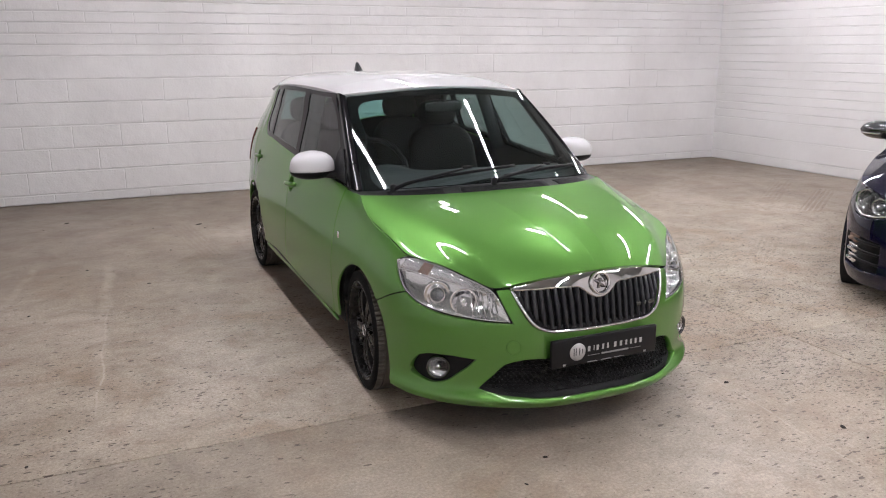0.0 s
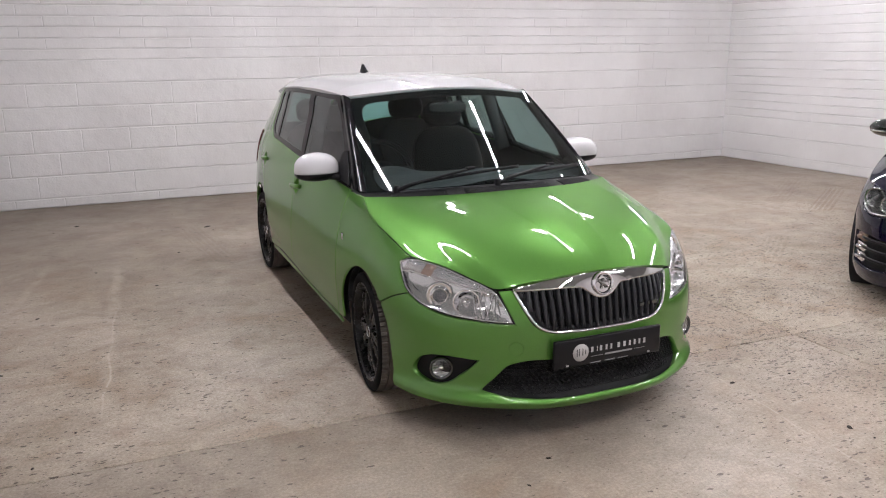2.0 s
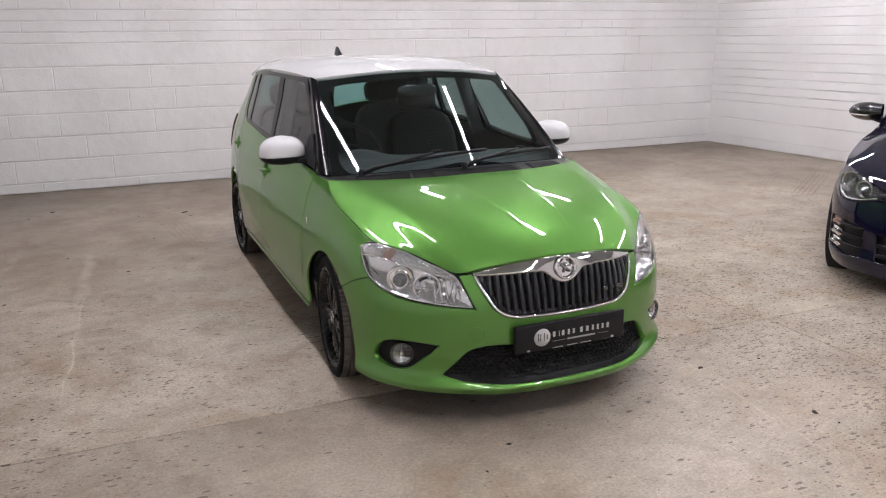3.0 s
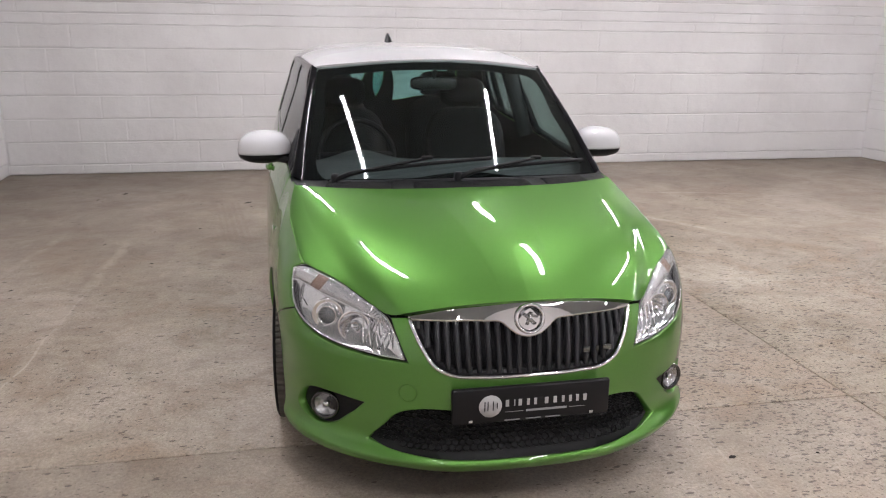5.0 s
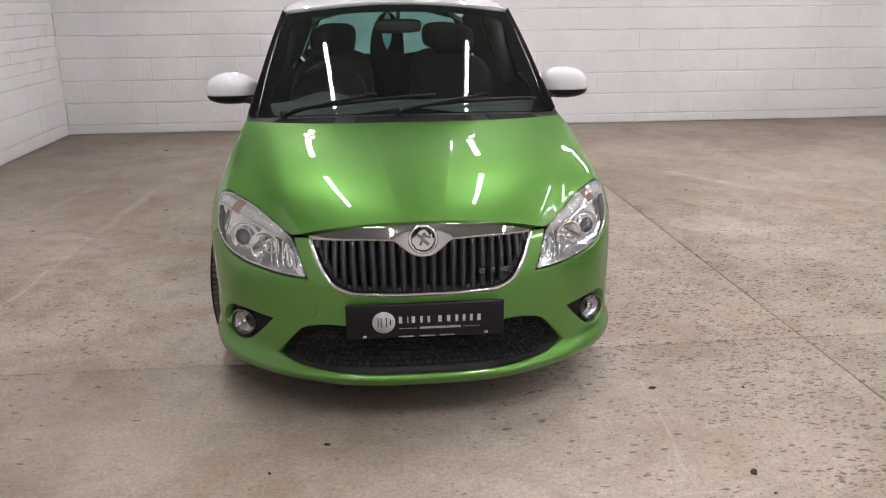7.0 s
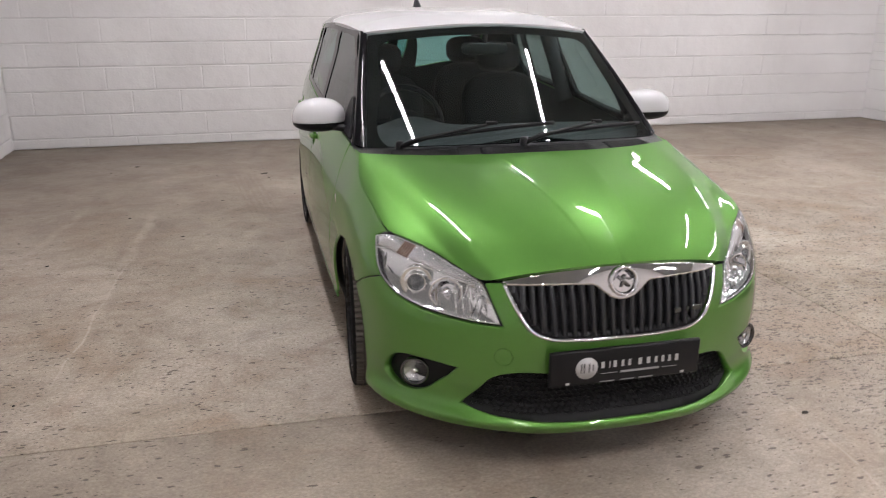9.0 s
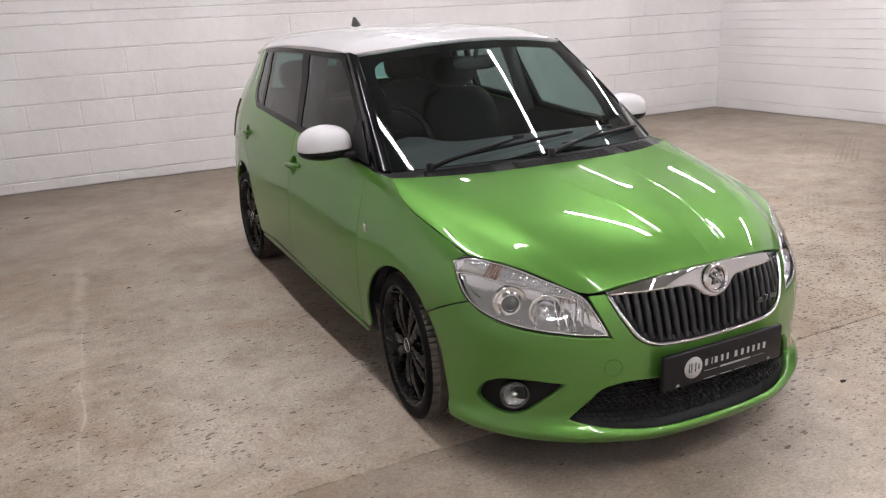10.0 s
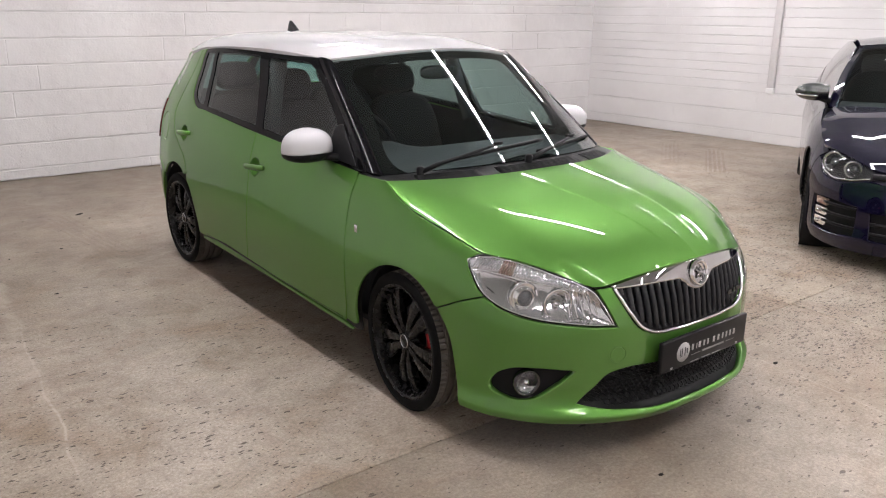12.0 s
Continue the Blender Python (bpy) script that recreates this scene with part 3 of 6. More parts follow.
def plain_wall(name, x0, x1, y0, y1, label):
    ob = part(name, block(x0, x1, y0, y1, 0, HEIGHT), MORTAR)
    return tagged(ob, label, "wall", kind="structure")


wall_north = plain_wall("wall_north", WEST - 0.3, EAST + 0.9, NORTH + 0.0105, NORTH + 0.25, "white-painted concrete block wall with thick uneven joints")
wall_west = plain_wall("wall_west", WEST - 0.25, WEST - 0.0105, SOUTH, NORTH + 0.012, "white-painted blockwork side wall")
wall_south = plain_wall("wall_south", WEST - 0.25, EAST + 1.2, SOUTH - 0.25, SOUTH, "plain white-painted wall")
bm = block(0.0105, 0.25, SOUTH, NORTH + 0.012, 0, HEIGHT)
for v in bm.verts:
    v.co.x += EAST + SLANT * (NORTH - v.co.y)
wall_east = tagged(part("wall_east", bm, MORTAR), "white-painted block wall with a grey conduit", "wall", kind="structure")
ceiling = tagged(part("ceiling", block(WEST - 0.25, EAST + 1.2, SOUTH - 0.25, NORTH + 0.25, HEIGHT, HEIGHT + 0.2), CEILING), "pale painted ceiling", "ceiling", kind="structure")

# floor slabs with saw-cut joints between them
floor = tagged(part("floor", block(WEST - 0.25, EAST + 1.2, SOUTH - 0.25, NORTH + 0.25, -0.2, -0.020), JOINT), "worn brown-grey concrete floor with saw-cut joints", "floor", kind="structure")
CUT = 0.0042
XS = [WEST - 0.02, 1.645, EAST + 1.0]
YS = [SOUTH, -0.292, NORTH + 0.02]
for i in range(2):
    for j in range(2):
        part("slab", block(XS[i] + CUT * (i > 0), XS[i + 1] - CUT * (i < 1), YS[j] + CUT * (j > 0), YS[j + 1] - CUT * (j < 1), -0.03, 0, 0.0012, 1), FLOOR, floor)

# ---- lamps on the ceiling ----


def led_batten(x, y, length=1.55):
    ob = tagged(placed(new("ceiling_light"), (x, y, HEIGHT)), "white LED batten lamp fixed under the ceiling", "lamp", "ceiling lamps")
    part("lamp_body", block(-0.04, 0.04, -length / 2, length / 2, -0.05, -0.002, 0.006), BODYWHITE, ob)
    # unseen strips, added to keep sideways light off the upper walls
    for s in (-1, 1):
        part("light_baffle", block(s * .034 - .005, s * .034 + .005, -length / 2, length / 2, -0.061, -0.051, 0.002), BODYWHITE, ob)
    part("diffuser", block(-0.024, 0.024, -length / 2 + 0.02, length / 2 - 0.02, -0.075, -0.052, 0.01), LED, ob)
    return ob


first = led_batten(-1.0, -5.5)
# rearmost lamps at x -1.0 and 1.05 are added to light the back wall
for row in (-1.0, 1.05, 3.2, 5.3):
    for k in range(4):
        if (row, k) != (-1.0, 0):
            copy_thing(first, pose(row, -5.5 + 3.07 * k, HEIGHT))

# grey conduit on the east wall
cx = EAST + SLANT * (NORTH - 2.96)
conduit = tagged(placed(new("wall_conduit"), (cx, 2.96, 0.68)), "grey steel trunking fixed upright to the white wall", "conduit")
part("trunking", block(-0.04, 0.004, -0.043, 0.043, 0.0, HEIGHT - 0.70, 0.004), GREYPIPE, conduit)
part("end_cap", block(-0.045, 0.004, -0.048, 0.048, -0.07, 0.0, 0.006), BODYWHITE, conduit)

# ---- the green hatchback ----
# origin on the floor under the front axle, nose towards -y, its right side towards -x
PLAN = [(0, -.815), (.15, -.81), (.29, -.787), (.385, -.748), (.50, -.685), (.63, -.575), (.715, -.455), (.76, -.33), (.785, -.16), (.797, 0),
        (.808, .36), (.815, .8), (.818, 1.2), (.815, 1.8), (.80, 2.4), (.775, 2.7), (.715, 2.95), (.58, 3.08), (.3, 3.155), (0, 3.17)]
LEVELS = [.12, .155, .18, .207, .3, .42, .52, .62, .72, .82, .92, 1.02, 1.2, 1.34, 1.42]
NOSE = [((0, -.815), [.005, -.028, -.040, -.006, .008, .0, .012, .035, .075, .2, .3, .4, .5, .6, .7]),
        ((.385, -.748), [.005, -.026, -.036, -.008, 0, 0, .01, .045, .11, .2, .3, .4, .5, .6, .7]),
        ((.63, -.575), [.0, -.020, -.026, -.008, 0, -.005, .005, .045, .12, .2, .3, .4, .5, .6, .7]),
        ((.76, -.33), [.002, -.010, -.012, -.004, 0, 0, .0, .01, .055, .16, .28, .38, .5, .6, .7])]
FLANK = [((.797, 0), [.03, .015, .01, .005, 0, 0, 0, .010, .036, .09, .17, .25, .38, .48, .55]),
         ((.808, .36), [.08, .045, .03, .02, .012, 0, 0, .012, .038, .075, .125, .17, .24, .30, .38]),
         ((.815, .8), [.08, .045, .03, .02, .012, 0, 0, .010, .030, .055, .098, .14, .203, .258, .34]),
         ((.818, 1.2), [.08, .045, .03, .02, .012, 0, 0, .008, .023, .042, .076, .115, .185, .240, .32])]
TAIL = [((.80, 2.4), [.06, .035, .02, .015, .01, 0, 0, .006, .018, .032, .055, .088, .155, .215, .29]),
        ((.715, 2.95), [.06, .035, .02, .015, .01, 0, 0, .005, .015, .03, .055, .10, .215, .31, .38]),
        ((0, 3.17), [.06, .035, .02, .01, 0, 0, 0, .005, .01, .03, .06, .12, .30, .45, .55])]
body = Skin(PLAN, LEVELS, NOSE + FLANK + TAIL)
AXLE_F, AXLE_R, HUB = 0.0, 2.451, 0.295
U_F, U_R = 1.312, 3.762  # where the axles stand along the plan line

car = thing("hatchback_car", "bright metallic green hatchback with white roof and mirrors, parked on concrete", "car")


def both(pts):
    """A closed outline out of its right half, from the centre line round to the centre line."""
    return pts + [(-p[0], *p[1:]) for p in pts[::-1] if p[0] > 1e-6]


def flip(pts, side):
    return [(p[0] * side, *p[1:]) for p in pts]


def arc(u, z, r, a0, a1, n=12):
    return [(u + r * math.cos(radians(a0 + (a1 - a0) * k / n)), z + r * math.sin(radians(a0 + (a1 - a0) * k / n))) for k in range(n + 1)]


skin = body.at
# front bumper, one piece across the nose
LAMP_LOW = [(.396, .503, 1), (.481, .507), (.588, .517), (.686, .528), (.766, .543), (.837, .567), (.884, .592, 1)]
LAMP_SIDE = [(.914, .617), (.940, .648), (.966, .682)]
LAMP_TOP = [(.980, .706, 1), (.956, .719), (.90, .727), (.819, .719), (.724, .702), (.614, .675), (.529, .651), (.474, .626), (.443, .587)]
bumper_edge = [(0, .457), (.15, .459), (.26, .468), (.31, .492), (.36, .555), (.41, .637, 1), (.470, .632, 1), (.443, .587)] + LAMP_LOW + [(.96, .565), (1.092, .502, 1), (1.036, .425), (1.000, .30), (.983, .21), (.968, .152, 1), (.8, .148), (.5, .146), (0, .142)]
fog_hole = [(.85, .262), (.82, .315), (.77, .342), (.68, .352), (.545, .345, 1), (.61, .285), (.68, .238), (.76, .228)]
intake_hole = both([(0, .347), (.2, .347), (.36, .345), (.425, .325), (.475, .275), (.53, .222, 1), (.45, .207), (.32, .198), (0, .194)])
tow_eye = [(-.392 + .027 * math.cos(radians(a)), .402 + .027 * math.sin(radians(a))) for a in range(0, 360, 20)]
me = panel("front_bumper", skin, outline(both(bumper_edge)), [outline(flip(fog_hole, 1)), outline(flip(fog_hole, -1)), outline(intake_hole), outline(tow_eye, .006)], gap=0.0022, cell=0.016, depth=0.03)
front_bumper = part("front_bumper", me, GREEN, car)
part("tow_eye_cover", panel("tow_eye_cover", skin, outline(tow_eye, .006), gap=-.0012, cell=.012, round_=.0015), GREEN, front_bumper)

# lower intake with its honeycomb
me = panel("intake_back", lambda uv: body.at(uv, 0.034), outline(intake_hole), gap=-0.03, cell=0.03, depth=0.002)
intake = part("lower_intake", me, DARK, front_bumper, "black honeycomb air intake")
hexes = []
poly = shrink(outline(intake_hole) if area(outline(intake_hole)) > 0 else outline(intake_hole)[::-1], 0.008)
for j in range(11):
    for i in range(-24, 25):
        cu, cz = i * 0.0235 + (0.01175 if j % 2 else 0), 0.197 + j * 0.0148
        if inside(poly, np.array([(cu, cz)]))[0]:
            ring_uv = np.array([(cu + 0.0125 * math.cos(radians(60 * k + 30)), cz + 0.0095 * math.sin(radians(60 * k + 30))) for k in range(6)])
            hexes.append(tube(body.at(ring_uv, 0.022), 0.0026, 4, closed=True))
v, f = joined(hexes)
part("honeycomb_mesh", mesh_of("honeycomb", v, f), MESHBLACK, intake)

for side in (-1, 1):
    hole = flip(fog_hole, side)
    rec = part("fog_lamp_surround", panel("fog_recess", lambda uv: body.at(uv, 0.03), outline(hole), gap=-0.012, cell=0.02, depth=0.002), TRIM, front_bumper, "black plastic fog lamp surround")
    c = body.at([(side * .705, .29)])[0]
    n = normals_of(skin, np.array([(side * .705, .29)]))[0]
    n = Vector((n[0] * .5, -1, 0)).normalized()
    q = n.to_track_quat("Y", "Z").to_matrix().to_4x4()
    mx = Matrix.Translation(Vector(c) - n * 0.035) @ q
    for nm, prof, mt, lb in (("bezel", [(.0, .048), (.026, .05), (.030, .046), (.020, .040)], PIANO, "black bezel"),
                             ("reflector", [(-.005, .001), (.002, .02), (.018, .040)], FOGBOWL, "mirrored reflector"),
                             ("lens", [(.030, .0005), (.029, .02), (.022, .040)], LENS, "clear glass lens")):
        v, f = lathe(prof, 32, "y")
        part(nm, mesh_of(nm, [mx @ Vector(p) for p in v], f), mt, rec, lb)
    v, f = tube([c - np.array(n) * .03, c - np.array(n) * .012], .011, 10)
    part("bulb", mesh_of("bulb", v, f), CHROME, rec)

# radiator grille
GRILLE = both([(0, .672), (.2, .66), (.408, .632, 1), (.355, .548), (.305, .488), (.26, .466), (.15, .457), (0, .455)])
grille = part("radiator_grille", panel("grille_back", lambda uv: body.at(uv, 0.055), outline(GRILLE), gap=-0.02, cell=0.03, depth=0.002), DARK, car, "black slatted grille in a chrome frame")
half = np.array([(0, .462), (.15, .464), (.255, .473), (.30, .494), (.349, .552), (.402, .634)])
rim = np.concatenate([half[:0:-1] * (-1, 1), half])
run = np.concatenate([[0], np.cumsum(np.hypot(*np.diff(rim, axis=0).T))])
line = body.at(hermite(run, rim, np.linspace(0, run[-1], 70)), -0.002)
v, f = tube(line, 0.0068, 8)
part("frame_lining", mesh_of("frame_lining", *tube(body.at(hermite(run, rim * (.975, 1), np.linspace(0, run[-1], 70)) + (0, .006), 0.022), 0.017, 8)), TRIM, grille)
part("chrome_frame", mesh_of("chrome_frame", v, f), CHROME, grille, "bright chrome frame")
# chrome bar below the bonnet, dipping round the badge
bar_edge = both([(0, .690), (.06, .688), (.13, .682), (.28, .667), (.408, .641, 1), (.402, .629, 1), (.26, .634), (.14, .634), (.092, .630), (.066, .610), (.036, .590), (0, .583)])
part("chrome_bar", panel("chrome_bar", skin, outline(bar_edge), gap=0.0, cell=0.014, depth=0.03, round_=0.005, lift=0.006), DARKCHROME, grille, "chrome upper bar with a shield round the badge")
N = 23
for k in range(N):
    u = (k - (N - 1) / 2) * 0.0345
    a = abs(u)
    lo = float(np.interp(a, [0, .255, .30, .349, .402], [.467, .477, .498, .556, .638]))
    top = .642 - a * .012
    if top - lo < .02:
        continue
    zz = np.linspace(lo, top, 9)
    lean = (u / .38) * .022
    p = body.at(np.column_stack([u - lean * (top - zz) / .18, zz]), 0.012)
    v, f = tube(p, 0.0098, 8, flat=1.4)
    part("slat", mesh_of("slat", v, f), SLAT, grille)
c, n = body.at([(0, .640)])[0], Vector((0, -1, .22)).normalized()
mx = Matrix.Translation(Vector(c) + n * 0.010) @ n.to_track_quat("Y", "Z").to_matrix().to_4x4()
v, f = lathe([(-.006, .001), (-.006, .036), (.0, .0365), (.0075, .0405), (.0095, .0435), (.0075, .0475), (-.004, .050)], 40, "y")
badge = part("badge", mesh_of("badge", [mx @ Vector(p) for p in v], f), CHROME, grille, "round chrome badge")
bars = [([(-.018, .002, -.018), (.020, .002, .016)], .005), ([(-.006, .002, .020), (.010, .002, -.020)], .004), ([(-.024, .002, .004), (.004, .002, .014)], .004)]
v, f = joined([tube(p, r, 6) for p, r in bars])
part("emblem", mesh_of("emblem", [mx @ Vector(p) for p in v], f), mat("badge_dark", (0.34, 0.34, 0.34), 0.25, 0.9), badge)
# small three-stroke mark on the grille
for k, (mt, w) in enumerate(((MARK, .026), (MARK, .012), (MARK, .036))):
    c = body.at([(.193 + k * .038, .530)], -0.006)[0]
    part("grille_mark", block(c[0] - w / 2 * .8, c[0] + w / 2 * .8, c[1] - .003, c[1] + .004, c[2] - .009, c[2] + .009, .002), mt, grille)

# dealer plate: black, with bars where its lettering was
plate = part("number_plate", block(-.26, .26, -.845, -.826, .322, .442, .006), PLATE, car, "black plate with a pale disc and bars")


def bar(name, x0, x1, z0, z1, mt, parent, y=-.8468, t=.0012):
    part(name, block(x0, x1, y, y + t, z0, z1), mt, parent)


v, f = lathe([(0, .0002), (-.0006, .037), (.001, .0372)], 40, "y")
disc = part("plate_disc", mesh_of("plate_disc", [(p[0] - .137, p[1] - .8462, p[2] + .381) for p in v], f), PRINT, plate)
for x, w, z0, z1 in ((-.157, .003, .366, .398), (-.147, .003, .366, .398), (-.130, .003, .366, .398), (-.117, .003, .372, .392)):
    bar("plate_stroke", x, x + w, z0, z1, PLATE, disc, y=-.8478)
x = -.088
for k, w in enumerate((.020, .006, .020, .016, .015, 0, .021, .020, .016, .016, .016, .020)):
    if w:
        bar("plate_letter_bar", x, x + w * .55, .376, .398, PRINT, plate)
    x += w + .008 if w else .012
bar("plate_rule", -.088, -.03, .3565, .3580, PRINTGREY, plate)
bar("plate_small_print", -.02, .115, .354, .361, PRINTGREY, plate)
bar("plate_rule", .125, .178, .3565, .3580, PRINTGREY, plate)
for x in (-.09, -.02, .045):
    bar("plate_small_print", x, x + .05, .3275, .331, PRINTGREY, plate)
for x in (-.2, .2):
    bar("plate_screw", x - .006, x + .006, .329, .337, PRINT, plate)

def fair(points, deg=4):
    """A fair polynomial curve over 0..1 near the points and through both ends."""
    c = np.array(points, float)
    l = np.concatenate([[0], np.cumsum(np.linalg.norm(np.diff(c, axis=0), axis=1))])
    l /= l[-1]
    deg = min(deg, len(c) - 1)
    w = np.where((l == 0) | (l == 1), 60.0, 1.0)
    co = [np.polyfit(l, c[:, k], deg, w=w) for k in range(3)]
    return lambda t: np.stack([np.polyval(k, np.clip(t, -.1, 1.1)) for k in co], axis=-1)


# bonnet: a patch between windscreen edge, nose edge, centre line and wing seams
def d0(t):
    """Centre line: a steady fall from the windscreen, rolling over at the nose."""
    t = np.asarray(t, float) * 1.0
    s = .802 * t
    return np.stack([0 * t, .03 - s, .905 - .125 * s - .107 * np.clip(t, 0, 2) ** 5], axis=-1)


d1 = fair([(.687, .247, .890), (.700, .174, .8625), (.711, .095, .8355), (.7145, -.003, .809), (.7055, -.13, .783), (.695, -.2736, .7525), (.679, -.352, .7315)], 5)
CREASE = .80  # share of the half width inside the shoulder crease
CREASE_X = np.polyfit([.205, -.06, -.30, -.50, -.625, -.691], [.628, .59, .545, .493, .445, .402], 4, w=[30, 1, 1, 1, 1, 30])


def crease(t):
    """Shoulder crease from the windscreen's corner to the grille's corner."""
    t = np.asarray(t, float) * 1.0
    y = .205 - .896 * t
    return np.stack([np.polyval(CREASE_X, y), y, .8915 - .112 * t - .1295 * np.clip(t, 0, 2) ** 3.6], axis=-1)


back_in = fair([(0, .03, .905), (.2, .045, .902), (.4, .09, .898), (.54, .15, .8945), (.628, .205, .8915)])
back_out = curve3([(.628, .205, .8915), (.662, .226, .891), (.687, .247, .890)])
nose_in = curve3([(0, -.772, .698), (.12, -.762, .694), (.25, -.738, .680), (.35, -.708, .662), (.402, -.691, .650)])
nose_out = curve3([(.402, -.691, .650), (.4315, -.6686, .630), (.4651, -.6274, .652), (.5144, -.5651, .676), (.5699, -.4886, .703), (.6229, -.4291, .720), (.6653, -.3764, .728), (.679, -.352, .7315)])
top_patch = coons(back_in, nose_in, d0, crease)
shoulder = coons(back_out, nose_out, crease, d1)


def bonnet_half(uv):
    u, b = np.clip(uv[:, 0], 0, 1.01), uv[:, 1]
    inner_side = u <= CREASE
    a = np.where(inner_side, u / CREASE, 0)
    o = np.where(inner_side, 0, (u - CREASE) / (1 - CREASE))
    p = top_patch(np.column_stack([a, b]))
    q = shoulder(np.column_stack([o, b]))
    hold = np.sin(math.pi * np.clip(b, 0, 1))
    # crowned across the width, with a faint raised centre panel
    z0, z1, k = d0(b)[:, 2], crease(b)[:, 2], a**2
    p[:, 2] = z0 + (z1 - z0) * k + (back_in(a)[:, 2] - .905 + .0135 * k) * (1 - b) ** 2 + (nose_in(a)[:, 2] - .698 + .043 * k) * np.clip(b, 0, 2) ** 3
    edge_at = .262 - .03 * b - .05 * b * b
    s = np.clip((a - edge_at + .018) / .036, 0, 1)
    p[:, 2] += (.0016 * (.45 + .55 * b) * (1 - s * s * (3 - 2 * s)) - .024 * np.clip(a - edge_at, 0, 1) * (1 - a)) * np.clip(hold * 1.6, 0, 1)
    q[:, 2] += .004 * hold * np.clip(b, 0, 1) * 4 * o * (1 - o)
    return np.where(inner_side[:, None], p, q)


NU, NV = 301, 81
GRID_U, GRID_V = np.linspace(0, .998, NU), np.linspace(.004, .9995, NV)


def eased_bonnet():
    """The half bonnet as a grid, its shoulder crease rounded: wide by the windscreen, crisp by the grille."""
    gu, gv = np.meshgrid(GRID_U, GRID_V)
    p = bonnet_half(np.column_stack([gu.ravel(), gv.ravel()])).reshape(NV, NU, 3)
    out = p.copy()
    for j in range(NV):
        b = GRID_V[j]
        for i in range(NU):
            near = abs(GRID_U[i] - CREASE)
            wide = (.075 * (1 - b) ** .7 + .016) * max(0.0, 1 - near / .26) ** .5
            r = min(int(round(3 * wide / GRID_U[1])), NU - 1 - i, i)
            if r < 1:
                continue
            k = np.arange(-r, r + 1) * GRID_U[1]
            w = np.exp(-.5 * (k / max(wide, 1e-4)) ** 2)
            out[j, i] = (p[j, i - r:i + r + 1] * w[:, None]).sum(0) / w.sum()
    return out


EASED = eased_bonnet()


def eased_half(uv):
    """Bilinear reading of the eased grid."""
    fu = np.clip(uv[:, 0] / GRID_U[1], 0, NU - 1.001)
    fv = np.clip((uv[:, 1] - GRID_V[0]) / (GRID_V[1] - GRID_V[0]), 0, NV - 1.001)
    i, j = fu.astype(int), fv.astype(int)
    a, b = (fu - i)[:, None], (fv - j)[:, None]
    return ((1 - a) * (1 - b) * EASED[j, i] + a * (1 - b) * EASED[j, i + 1] + (1 - a) * b * EASED[j + 1, i] + a * b * EASED[j + 1, i + 1])


bonnet = part("bonnet", sheet("bonnet", mirrored(eased_half), 2 * NU - 1, NV, -.998, .998, GRID_V[0], GRID_V[-1], depth=0.02, flip=True), GREEN, car)

